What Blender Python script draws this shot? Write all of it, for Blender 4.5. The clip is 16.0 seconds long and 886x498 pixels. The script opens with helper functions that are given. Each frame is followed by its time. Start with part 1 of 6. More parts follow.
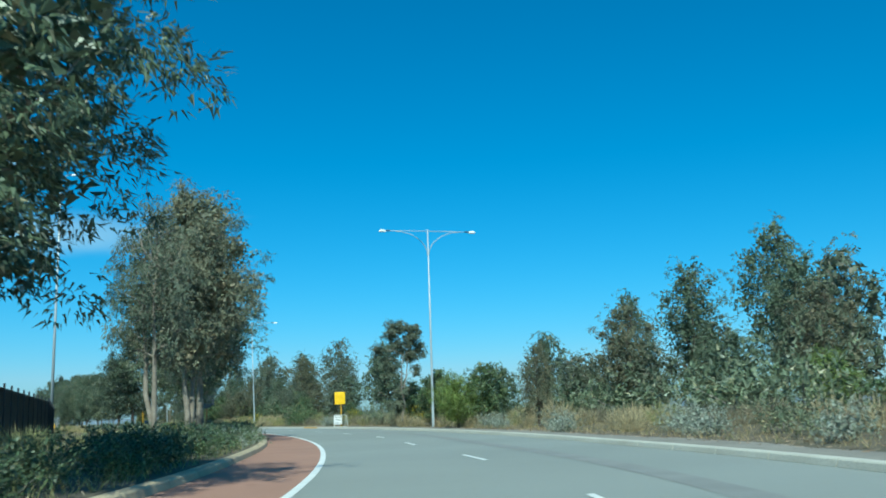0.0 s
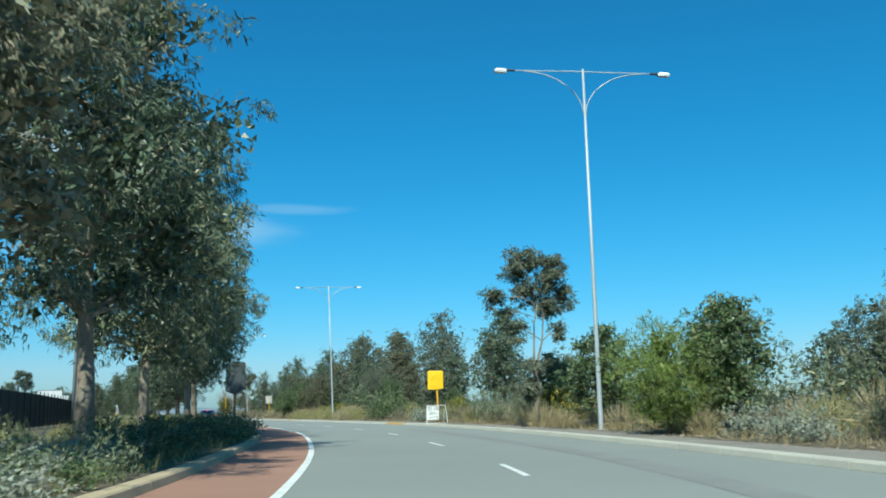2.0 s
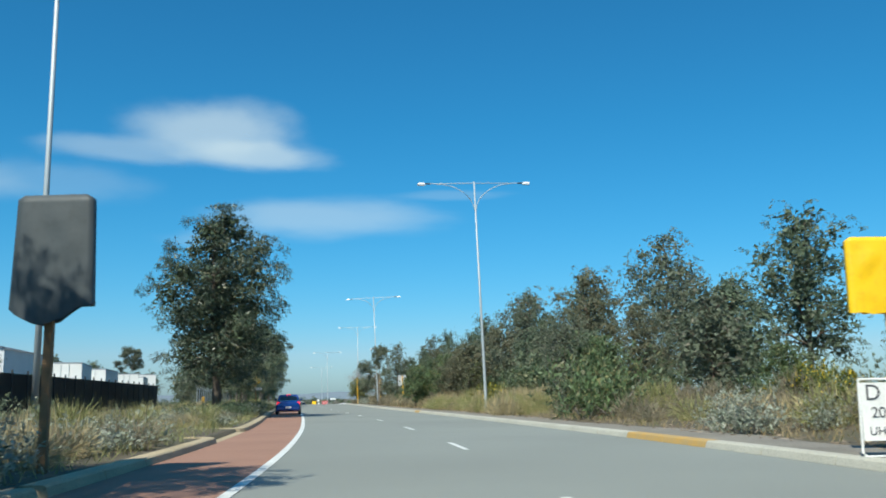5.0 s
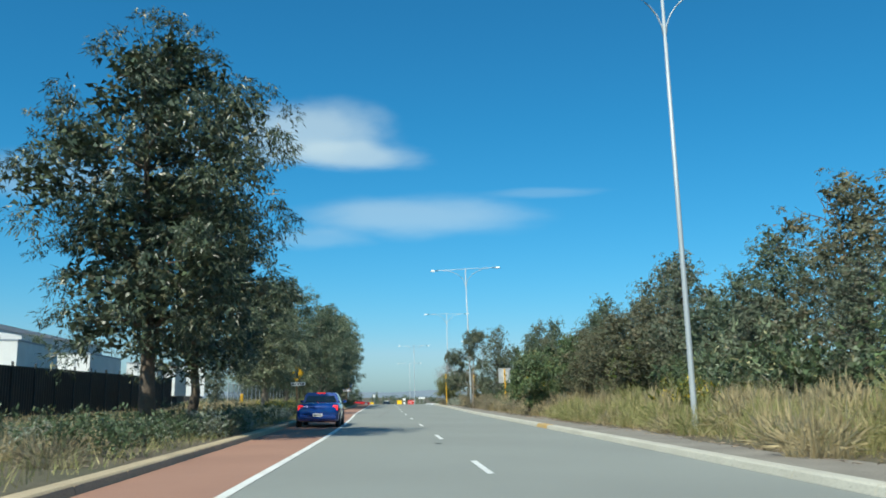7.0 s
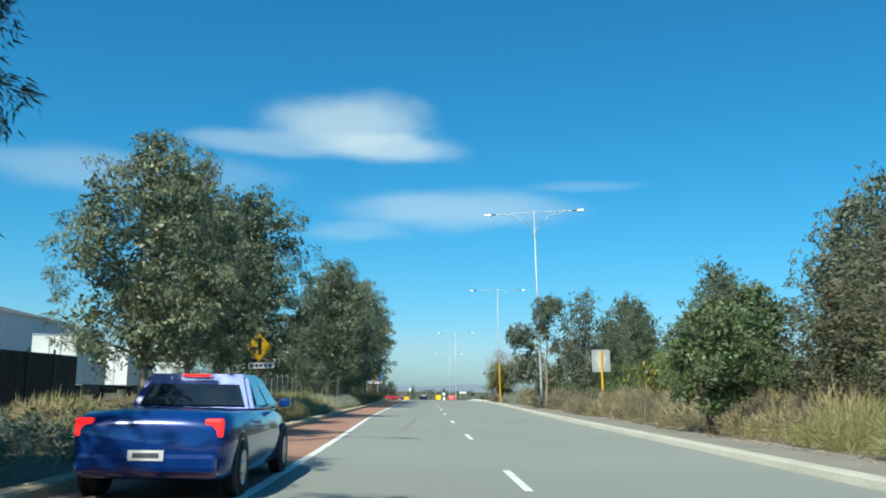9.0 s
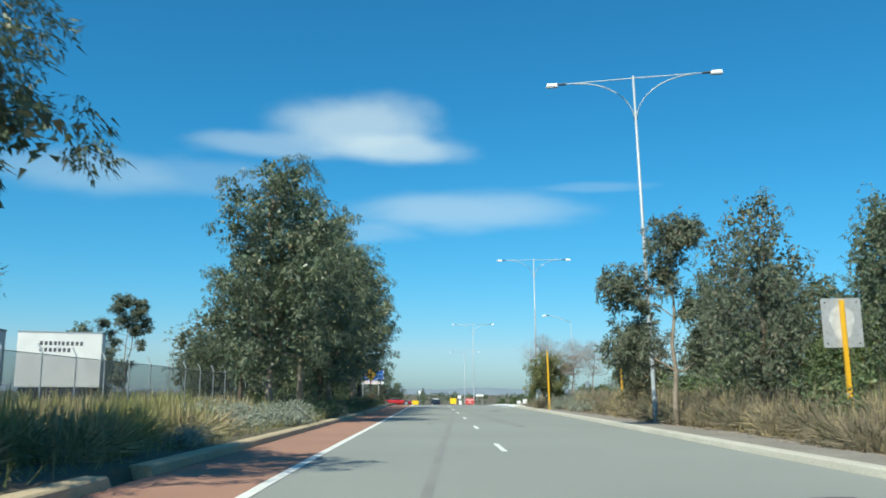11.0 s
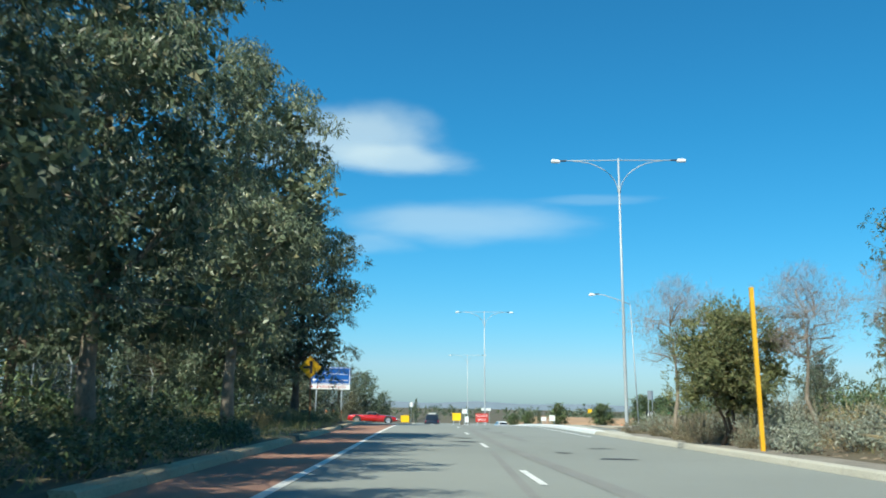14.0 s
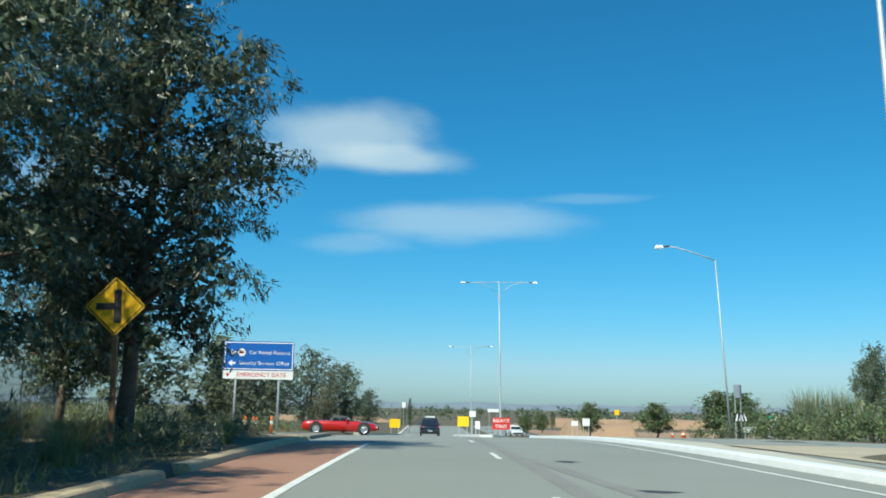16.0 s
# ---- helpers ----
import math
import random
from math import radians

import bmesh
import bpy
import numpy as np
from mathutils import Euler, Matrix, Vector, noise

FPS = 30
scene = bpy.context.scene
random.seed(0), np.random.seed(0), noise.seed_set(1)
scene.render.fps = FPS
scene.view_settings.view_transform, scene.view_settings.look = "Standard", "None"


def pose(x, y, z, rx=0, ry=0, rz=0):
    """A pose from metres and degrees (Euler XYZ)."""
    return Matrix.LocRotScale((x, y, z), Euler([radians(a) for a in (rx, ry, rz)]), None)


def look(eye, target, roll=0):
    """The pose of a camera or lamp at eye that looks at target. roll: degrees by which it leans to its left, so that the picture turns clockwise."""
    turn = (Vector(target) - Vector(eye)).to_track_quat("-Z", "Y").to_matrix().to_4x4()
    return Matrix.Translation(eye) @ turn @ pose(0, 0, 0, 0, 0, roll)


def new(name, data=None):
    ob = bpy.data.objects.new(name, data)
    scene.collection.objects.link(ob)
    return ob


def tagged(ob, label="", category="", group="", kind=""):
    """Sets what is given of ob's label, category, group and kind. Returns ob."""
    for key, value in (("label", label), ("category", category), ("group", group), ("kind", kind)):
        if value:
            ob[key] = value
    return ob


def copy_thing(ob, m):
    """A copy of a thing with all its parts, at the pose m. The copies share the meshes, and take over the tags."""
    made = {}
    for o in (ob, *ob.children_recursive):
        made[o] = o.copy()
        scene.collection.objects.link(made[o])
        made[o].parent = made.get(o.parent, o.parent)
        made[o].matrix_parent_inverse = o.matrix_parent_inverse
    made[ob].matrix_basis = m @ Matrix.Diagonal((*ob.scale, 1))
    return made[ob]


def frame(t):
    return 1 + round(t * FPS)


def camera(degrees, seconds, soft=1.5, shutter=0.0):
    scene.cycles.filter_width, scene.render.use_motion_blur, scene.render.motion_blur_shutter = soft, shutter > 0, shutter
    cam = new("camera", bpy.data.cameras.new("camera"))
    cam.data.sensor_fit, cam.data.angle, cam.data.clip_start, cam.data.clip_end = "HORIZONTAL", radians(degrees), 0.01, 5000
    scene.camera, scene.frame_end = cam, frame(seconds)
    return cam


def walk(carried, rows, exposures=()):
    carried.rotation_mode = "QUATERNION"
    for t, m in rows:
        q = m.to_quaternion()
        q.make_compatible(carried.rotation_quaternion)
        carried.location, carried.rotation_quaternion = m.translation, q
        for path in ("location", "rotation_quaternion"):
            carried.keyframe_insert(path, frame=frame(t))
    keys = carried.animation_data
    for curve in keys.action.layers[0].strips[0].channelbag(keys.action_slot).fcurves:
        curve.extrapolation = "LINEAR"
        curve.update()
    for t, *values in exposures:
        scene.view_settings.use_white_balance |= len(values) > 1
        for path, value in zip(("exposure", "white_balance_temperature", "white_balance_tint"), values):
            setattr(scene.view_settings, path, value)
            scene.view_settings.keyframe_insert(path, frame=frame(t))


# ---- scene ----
cam = camera(52.0, 16.0, soft=1.8, shutter=0.12)
PATH = [
    (0, (-21.338, -140.846, 1.054), (-20.489, -139.071, 1.41), -1.9),
    (0.5, (-18.466, -133.882, 1.047), (-17.67, -132.082, 1.4), -1.7),
    (1, (-15.533, -127.016, 0.955), (-14.798, -125.192, 1.314), -1.2),
    (1.5, (-13.048, -119.945, 0.993), (-12.365, -118.098, 1.346), -1.3),
    (2, (-10.753, -112.657, 1.056), (-10.124, -110.79, 1.401), -1.3),
    (2.5, (-8.561, -105.583, 1.034), (-7.991, -103.697, 1.375), -1.2),
    (3, (-6.717, -98.388, 1.053), (-6.199, -96.486, 1.388), -1.5),
    (3.5, (-5.12, -91.395, 1.049), (-4.656, -89.477, 1.378), -1.4),
    (4, (-3.715, -84.219, 1.034), (-3.302, -82.29, 1.366), -1.0),
    (4.5, (-2.544, -77.384, 1.051), (-2.19, -75.443, 1.379), -1.1),
    (5, (-1.609, -70.611, 1.076), (-1.316, -68.658, 1.397), -0.9),
    (7.5, (0.511, -36.02, 1.229), (0.571, -34.047, 1.548), -0.0),
    (8, (0.449, -29.402, 1.224), (0.487, -27.427, 1.537), 0.2),
    (8.2, (0.424, -26.754, 1.221), (0.454, -24.779, 1.533), 0.3),
    (10.5, (-0.419, 6.298, 1.215), (-0.438, 8.275, 1.52), 0.8),
    (11, (-0.581, 13.267, 1.144), (-0.597, 15.242, 1.459), 0.5),
    (11.5, (-0.723, 20.324, 1.065), (-0.731, 22.298, 1.386), 0.4),
    (12, (-0.909, 27.023, 1.076), (-0.911, 28.998, 1.396), 0.7),
    (12.5, (-1.123, 33.485, 1.06), (-1.122, 35.46, 1.379), 1.6),
    (13, (-1.256, 40.664, 1.039), (-1.253, 42.636, 1.371), 1.6),
    (13.5, (-1.303, 47.763, 1.003), (-1.305, 49.735, 1.34), 1.4),
    (14, (-1.452, 54.864, 1.048), (-1.46, 56.835, 1.392), 1.1),
    (14.5, (-1.652, 61.933, 0.924), (-1.658, 63.902, 1.274), 0.9),
    (15, (-1.809, 68.874, 0.938), (-1.808, 70.842, 1.293), 0.7),
    (15.5, (-2.084, 76.091, 1.105), (-2.078, 78.061, 1.451), 0.8),
    (16, (-2.017, 82.855, 1.12), (-2.015, 84.825, 1.465), 1.0),
]
walk(cam, [(t, look(eye, target, roll)) for t, eye, target, roll in PATH],
     exposures=[(0, 0.22, 5500, -12), (0.6, 0.3, 5750, -9), (1.5, 0.3, 5950, -6), (2.5, 0.33, 6100, -2), (3, 0.35, 6150, 0), (4, 0.37, 6300, 4), (5, 0.26, 6350, 5), (7.5, 0.27, 6400, 2), (8, 0.4, 6400, 1), (10.5, 0.41, 6500, 2), (12, 0.33, 6500, 5), (13, 0.43, 6480, 3), (14.5, 0.45, 6450, 2), (16, 0.3, 6400, 1)])

# ---- sky and sun ----
SUN_ELEV, SUN_AZ = 48.0, 209.0          # azimuth clockwise from +y
world = bpy.data.worlds.new("sky")
scene.world = world
world.use_nodes = True
wt = world.node_tree
sky = wt.nodes.new("ShaderNodeTexSky")
sky.sky_type, sky.sun_disc = "NISHITA", False
sky.sun_elevation, sky.sun_rotation = radians(SUN_ELEV), radians(SUN_AZ)
sky.air_density, sky.dust_density, sky.ozone_density, sky.altitude = 1.0, 0.7, 2.0, 0
split, ratio, span, hue, tint = (wt.nodes.new("ShaderNode" + k) for k in ("SeparateColor", "Math", "MapRange", "Mix", "Mix"))
ratio.operation = "DIVIDE"
span.inputs["From Min"].default_value, span.inputs["From Max"].default_value = 0.38, 0.95
hue.data_type = tint.data_type = "RGBA"
hue.inputs[6].default_value, hue.inputs[7].default_value = (0.2, 0.89, 1.20, 1), (0.64, 0.92, 1.24, 1)
tint.blend_type, tint.inputs[0].default_value = "MULTIPLY", 1.0
wt.links.new(sky.outputs[0], split.inputs[0])
wt.links.new(split.outputs[0], ratio.inputs[0])
wt.links.new(split.outputs[2], ratio.inputs[1])
wt.links.new(ratio.outputs[0], span.inputs["Value"])
wt.links.new(span.outputs[0], hue.inputs[0])
wt.links.new(sky.outputs[0], tint.inputs[6])
wt.links.new(hue.outputs[2], tint.inputs[7])
wt.links.new(tint.outputs[2], wt.nodes["Background"].inputs["Color"])
wt.nodes["Background"].inputs["Strength"].default_value = 0.088
sun = new("sun", bpy.data.lights.new("sun", "SUN"))
sun.data.energy, sun.data.angle, sun.data.color = 4.8, radians(0.53), (1.0, 0.95, 0.82)
_a, _e = radians(SUN_AZ), radians(SUN_ELEV)
_d = Vector((math.sin(_a) * math.cos(_e), math.cos(_a) * math.cos(_e), math.sin(_e)))
sun.matrix_world = look(_d * 200, (0, 0, 0))


# ---- materials ----
def mat(name, c1, c2=None, scale=4.0, rough=0.8, metal=0.0, bump=0.0, fine=60.0, c3=None, spec=0.5, island=0.0):
    """Two-scale noise between colours, fine relief; island: brightness spread between loose pieces."""
    m = bpy.data.materials.new(name)
    m.use_nodes = True
    nt = m.node_tree
    b = nt.nodes["Principled BSDF"]
    b.inputs["Roughness"].default_value, b.inputs["Metallic"].default_value = rough, metal
    b.inputs["Specular IOR Level"].default_value = spec
    c2 = c2 or tuple(v * 0.8 for v in c1)
    co = nt.nodes.new("ShaderNodeTexCoord")
    big, small = nt.nodes.new("ShaderNodeTexNoise"), nt.nodes.new("ShaderNodeTexNoise")
    big.inputs["Scale"].default_value, small.inputs["Scale"].default_value = scale, fine
    big.inputs["Detail"].default_value, small.inputs["Detail"].default_value = 5, 3
    for n in (big, small):
        nt.links.new(co.outputs["Object"], n.inputs["Vector"])
    ramp = nt.nodes.new("ShaderNodeMapRange")
    ramp.inputs["From Min"].default_value, ramp.inputs["From Max"].default_value = 0.32, 0.68
    nt.links.new(big.outputs["Fac"], ramp.inputs["Value"])
    mix = nt.nodes.new("ShaderNodeMix")
    mix.data_type = "RGBA"
    mix.inputs[6].default_value, mix.inputs[7].default_value = (*c1, 1), (*c2, 1)
    nt.links.new(ramp.outputs[0], mix.inputs[0])
    out = mix.outputs[2]
    mix2 = nt.nodes.new("ShaderNodeMix")
    mix2.data_type = "RGBA"
    mix2.inputs[7].default_value = (*(c3 or tuple(v * 0.7 for v in c1)), 1)
    r2 = nt.nodes.new("ShaderNodeMapRange")
    r2.inputs["From Min"].default_value, r2.inputs["From Max"].default_value = 0.5, 0.75
    r2.inputs["To Max"].default_value = 0.7
    nt.links.new(small.outputs["Fac"], r2.inputs["Value"])
    nt.links.new(r2.outputs[0], mix2.inputs[0])
    nt.links.new(out, mix2.inputs[6])
    out = mix2.outputs[2]
    if island:
        geo, hsv, mr = nt.nodes.new("ShaderNodeNewGeometry"), nt.nodes.new("ShaderNodeHueSaturation"), nt.nodes.new("ShaderNodeMapRange")
        mr.inputs["To Min"].default_value, mr.inputs["To Max"].default_value = 1 - island, 1 + island
        nt.links.new(geo.outputs["Random Per Island"], mr.inputs["Value"])
        nt.links.new(mr.outputs[0], hsv.inputs["Value"])
        nt.links.new(out, hsv.inputs["Color"])
        out = hsv.outputs[0]
    nt.links.new(out, b.inputs["Base Color"])
    if bump:
        bn = nt.nodes.new("ShaderNodeBump")
        bn.inputs["Strength"].default_value, bn.inputs["Distance"].default_value = bump, 0.02
        nt.links.new(small.outputs["Fac"], bn.inputs["Height"])
        nt.links.new(bn.outputs[0], b.inputs["Normal"])
    return m


def leafmat(name, c1, c2, thin=0.3, rough=0.42, spread=0.45, warm=0.0, warm_c=(0.2, 0.13, 0.05)):
    """Leaves: each its own shade, some light passing through, waxy gloss."""
    m = bpy.data.materials.new(name)
    m.use_nodes = True
    nt = m.node_tree
    b, end = nt.nodes["Principled BSDF"], nt.nodes["Material Output"]
    geo = nt.nodes.new("ShaderNodeNewGeometry")
    co, no = nt.nodes.new("ShaderNodeTexCoord"), nt.nodes.new("ShaderNodeTexNoise")
    no.inputs["Scale"].default_value, no.inputs["Detail"].default_value = 0.7, 2
    nt.links.new(co.outputs["Object"], no.inputs["Vector"])
    mix = nt.nodes.new("ShaderNodeMix")
    mix.data_type = "RGBA"
    mix.inputs[6].default_value, mix.inputs[7].default_value = (*c1, 1), (*c2, 1)
    mr0 = nt.nodes.new("ShaderNodeMapRange")
    mr0.inputs["From Min"].default_value, mr0.inputs["From Max"].default_value = 0.35, 0.65
    nt.links.new(no.outputs["Fac"], mr0.inputs["Value"])
    nt.links.new(mr0.outputs[0], mix.inputs[0])
    old = nt.nodes.new("ShaderNodeMath")
    old.operation, old.inputs[1].default_value = "LESS_THAN", warm
    fr = nt.nodes.new("ShaderNodeMath")
    fr.operation, fr.inputs[1].default_value = "MULTIPLY", 37.0
    fr2 = nt.nodes.new("ShaderNodeMath")
    fr2.operation = "FRACT"
    nt.links.new(geo.outputs["Random Per Island"], fr.inputs[0])
    nt.links.new(fr.outputs[0], fr2.inputs[0])
    nt.links.new(fr2.outputs[0], old.inputs[0])
    mixw = nt.nodes.new("ShaderNodeMix")
    mixw.data_type = "RGBA"
    mixw.inputs[7].default_value = (*warm_c, 1)
    nt.links.new(old.outputs[0], mixw.inputs[0])
    nt.links.new(mix.outputs[2], mixw.inputs[6])
    hsv, mr = nt.nodes.new("ShaderNodeHueSaturation"), nt.nodes.new("ShaderNodeMapRange")
    mr.inputs["To Min"].default_value, mr.inputs["To Max"].default_value = 1 - spread, 1 + spread
    nt.links.new(geo.outputs["Random Per Island"], mr.inputs["Value"])
    nt.links.new(mr.outputs[0], hsv.inputs["Value"])
    nt.links.new(mixw.outputs[2], hsv.inputs["Color"])
    nt.links.new(hsv.outputs[0], b.inputs["Base Color"])
    b.inputs["Roughness"].default_value = rough
    tr, ms = nt.nodes.new("ShaderNodeBsdfTranslucent"), nt.nodes.new("ShaderNodeMixShader")
    nt.links.new(hsv.outputs[0], tr.inputs["Color"])
    ms.inputs[0].default_value = thin
    nt.links.new(b.outputs[0], ms.inputs[1])
    nt.links.new(tr.outputs[0], ms.inputs[2])
    nt.links.new(ms.outputs[0], end.inputs["Surface"])
    return m


def glow(name, c, strength):
    m = bpy.data.materials.new(name)
    m.use_nodes = True
    b = m.node_tree.nodes["Principled BSDF"]
    b.inputs["Base Color"].default_value = (*c, 1)
    b.inputs["Emission Color"].default_value = (*c, 1)
    b.inputs["Emission Strength"].default_value = strength
    return m


def glassmat(name, c=(0.02, 0.025, 0.03)):
    m = bpy.data.materials.new(name)
    m.use_nodes = True
    b = m.node_tree.nodes["Principled BSDF"]
    b.inputs["Base Color"].default_value = (*c, 1)
    b.inputs["Roughness"].default_value = 0.04
    b.inputs["Transmission Weight"].default_value = 0.55
    b.inputs["Coat Weight"].default_value = 1.0
    return m


def carpaint(name, c, rough=0.25):
    m = mat(name, c, tuple(v * 0.9 for v in c), 2.0, rough, 0.2, 0.0, 30.0, tuple(v * 0.85 for v in c))
    m.node_tree.nodes["Principled BSDF"].inputs["Coat Weight"].default_value = 1.0
    m.node_tree.nodes["Principled BSDF"].inputs["Coat Roughness"].default_value = 0.05
    return m


M_ASPHALT = mat("asphalt", (0.256, 0.27, 0.245), (0.222, 0.234, 0.212), 0.12, 0.85, 0, 0.45, 55.0, (0.185, 0.195, 0.175))
M_RED = mat("red_asphalt", (0.35, 0.192, 0.132), (0.29, 0.158, 0.11), 0.35, 0.9, 0, 0.35, 50.0, (0.24, 0.12, 0.085))
M_LINE = mat("road_paint", (0.78, 0.78, 0.74), (0.62, 0.62, 0.58), 2.0, 0.6, 0, 0.15, 40.0, (0.45, 0.45, 0.42))
M_KERB = mat("kerb_concrete", (0.52, 0.50, 0.42), (0.43, 0.41, 0.34), 0.5, 0.9, 0, 0.3, 30.0, (0.25, 0.23, 0.19))
M_KERBTAN = mat("kerb_tan_concrete", (0.50, 0.40, 0.255), (0.40, 0.32, 0.205), 0.6, 0.9, 0, 0.3, 30.0, (0.2, 0.16, 0.11))
M_KERBYEL = mat("kerb_yellow_paint", (0.55, 0.31, 0.06), (0.42, 0.30, 0.13), 1.6, 0.8, 0, 0.3, 25.0, (0.35, 0.3, 0.2))
M_GROUND = mat("mulch_soil", (0.125, 0.098, 0.066), (0.09, 0.085, 0.048), 0.3, 0.95, 0, 0.8, 14.0, (0.05, 0.04, 0.028))
M_GRAVEL = mat("verge_gravel", (0.27, 0.245, 0.205), (0.2, 0.18, 0.15), 0.7, 0.95, 0, 0.6, 26.0, (0.10, 0.085, 0.07))
M_SEAL = mat("dark_bitumen", (0.035, 0.035, 0.036), (0.06, 0.06, 0.06), 1.5, 0.7, 0, 0.3, 30.0)
M_TYRE = mat("tyre_mark", (0.2, 0.2, 0.185), (0.24, 0.24, 0.22), 0.8, 0.8, 0, 0.3, 40.0, (0.16, 0.16, 0.15))
M_STEEL = mat("galvanised_steel", (0.46, 0.5, 0.52), (0.41, 0.45, 0.47), 1.2, 0.55, 0.3, 0.1, 30.0, (0.36, 0.39, 0.41))
M_WHITE = mat("white_paint", (0.8, 0.8, 0.78), (0.7, 0.7, 0.68), 1.0, 0.45, 0, 0, 20.0, (0.62, 0.62, 0.6))
M_BLACK = mat("black_paint", (0.02, 0.02, 0.022), (0.03, 0.03, 0.03), 2.0, 0.5)
M_FENCE = mat("dark_fence_steel", (0.022, 0.028, 0.034), (0.035, 0.04, 0.045), 1.0, 0.5)
M_YELPOST = mat("yellow_enamel", (0.85, 0.47, 0.02), (0.75, 0.40, 0.02), 2.0, 0.45, 0, 0, 30.0, (0.6, 0.32, 0.03))
M_YELCLOTH = mat("yellow_plastic_sheet", (0.9, 0.56, 0.005), (0.82, 0.48, 0.004), 1.6, 0.5, 0, 0.2, 9.0, (0.75, 0.42, 0.01))
M_GREYCLOTH = mat("dark_grey_plastic_sheet", (0.062, 0.075, 0.083), (0.053, 0.065, 0.072), 0.9, 0.6, 0, 0.15, 9.0, (0.046, 0.056, 0.062))
M_TIMBER = mat("weathered_timber", (0.27, 0.15, 0.07), (0.2, 0.11, 0.055), 3.0, 0.85, 0, 0.3, 40.0)
M_SIGNYEL = mat("yellow_sign_face", (0.75, 0.42, 0.01), (0.68, 0.38, 0.01), 1.5, 0.4)
M_SIGNBLUE = mat("blue_sign_face", (0.012, 0.115, 0.43), (0.011, 0.105, 0.40), 1.5, 0.4)
M_SIGNRED = mat("red_sign_face", (0.6, 0.03, 0.02), (0.5, 0.03, 0.02), 1.5, 0.45)
M_ORANGE = mat("orange_plastic", (0.85, 0.18, 0.02), (0.75, 0.15, 0.02), 2.0, 0.5)
M_BRONZE = mat("sign_back_grey", (0.5, 0.51, 0.51), (0.42, 0.43, 0.43), 3.0, 0.5, 0.3, 0.1, 12.0)
M_PALE = mat("pale_worn_patch", (0.62, 0.62, 0.6), (0.45, 0.45, 0.44), 5.0, 0.6)
M_TEXTGREY = mat("dark_lettering", (0.06, 0.065, 0.08), (0.1, 0.1, 0.11), 4.0, 0.6)
M_BARK = mat("smooth_bark", (0.33, 0.28, 0.22), (0.2, 0.16, 0.12), 2.2, 0.9, 0, 0.5, 18.0, (0.13, 0.10, 0.075))
M_BARKD = mat("rough_dark_bark", (0.16, 0.12, 0.09), (0.10, 0.078, 0.06), 2.2, 0.95, 0, 0.7, 16.0, (0.06, 0.045, 0.035))
M_RUBBER = mat("tyre_rubber", (0.02, 0.02, 0.02), (0.03, 0.03, 0.03), 6.0, 0.8)
M_RIM = mat("alloy_rim", (0.6, 0.6, 0.62), (0.5, 0.5, 0.52), 5.0, 0.3, 0.8)
M_PLASTIC = mat("black_plastic", (0.025, 0.025, 0.027), (0.035, 0.035, 0.035), 5.0, 0.55)
M_GLASS = glassmat("tinted_glass")
M_TAIL = glow("red_tail_lamp", (0.8, 0.02, 0.02), 0.9)
M_TAILOFF = mat("red_lens", (0.4, 0.02, 0.02), (0.35, 0.02, 0.02), 5.0, 0.2)
M_LENS = mat("clear_lens", (0.7, 0.7, 0.72), (0.6, 0.6, 0.62), 5.0, 0.15)
M_CLAD = mat("pale_wall_cladding", (0.62, 0.63, 0.64), (0.55, 0.56, 0.57), 0.3, 0.6, 0, 0.1, 8.0)
M_ROOF = mat("grey_roof_sheet", (0.33, 0.36, 0.4), (0.28, 0.31, 0.35), 0.3, 0.5, 0.2)
M_EARTH = mat("bare_earth", (0.36, 0.23, 0.14), (0.28, 0.19, 0.12), 0.15, 0.95, 0, 0.6, 3.0)
M_SAND = mat("pale_sand", (0.44, 0.38, 0.28), (0.36, 0.31, 0.23), 0.4, 0.95, 0, 0.5, 12.0, (0.28, 0.24, 0.18))
# blue-grey stands in for haze over the distance
M_HILL = mat("hazed_far_hill", (0.16, 0.2, 0.24), (0.14, 0.18, 0.22), 0.01, 1.0)

L_DARK = leafmat("eucalypt_leaf", (0.122, 0.158, 0.088), (0.088, 0.122, 0.075), 0.18, 0.42, 0.45, 0.10, (0.270, 0.250, 0.150))
# eucalypt leaf again, darkened: the crown's own shade is put into the colour
L_SHADED = leafmat("shaded_eucalypt_leaf", (0.068, 0.090, 0.049), (0.050, 0.070, 0.043), 0.14, 0.4, 0.55, 0.10, (0.182, 0.176, 0.098))
L_OLIVE = leafmat("olive_eucalypt_leaf", (0.165, 0.195, 0.110), (0.125, 0.155, 0.092), 0.18, 0.42, 0.45, 0.10, (0.337, 0.316, 0.175))
L_BROWN = leafmat("browned_eucalypt_leaf", (0.158, 0.160, 0.092), (0.125, 0.130, 0.080), 0.25, 0.62, 0.25, 0.18, (0.215, 0.172, 0.098))
L_TAN = leafmat("tan_green_eucalypt_leaf", (0.215, 0.215, 0.135), (0.170, 0.178, 0.112), 0.25, 0.55, 0.3, 0.18, (0.275, 0.225, 0.135))
L_GREY = leafmat("grey_green_leaf", (0.150, 0.174, 0.112), (0.116, 0.138, 0.090), 0.25, 0.62, 0.25, 0.12, (0.213, 0.193, 0.139))
L_FAR = leafmat("far_eucalypt_leaf", (0.132, 0.170, 0.100), (0.102, 0.135, 0.080), 0.25, 0.62, 0.25, 0.12, (0.188, 0.198, 0.131))
L_WATTLE = leafmat("bright_wattle_leaf", (0.235, 0.300, 0.075), (0.170, 0.230, 0.062), 0.35, 0.5, 0.4, 0.1, (0.270, 0.247, 0.066))
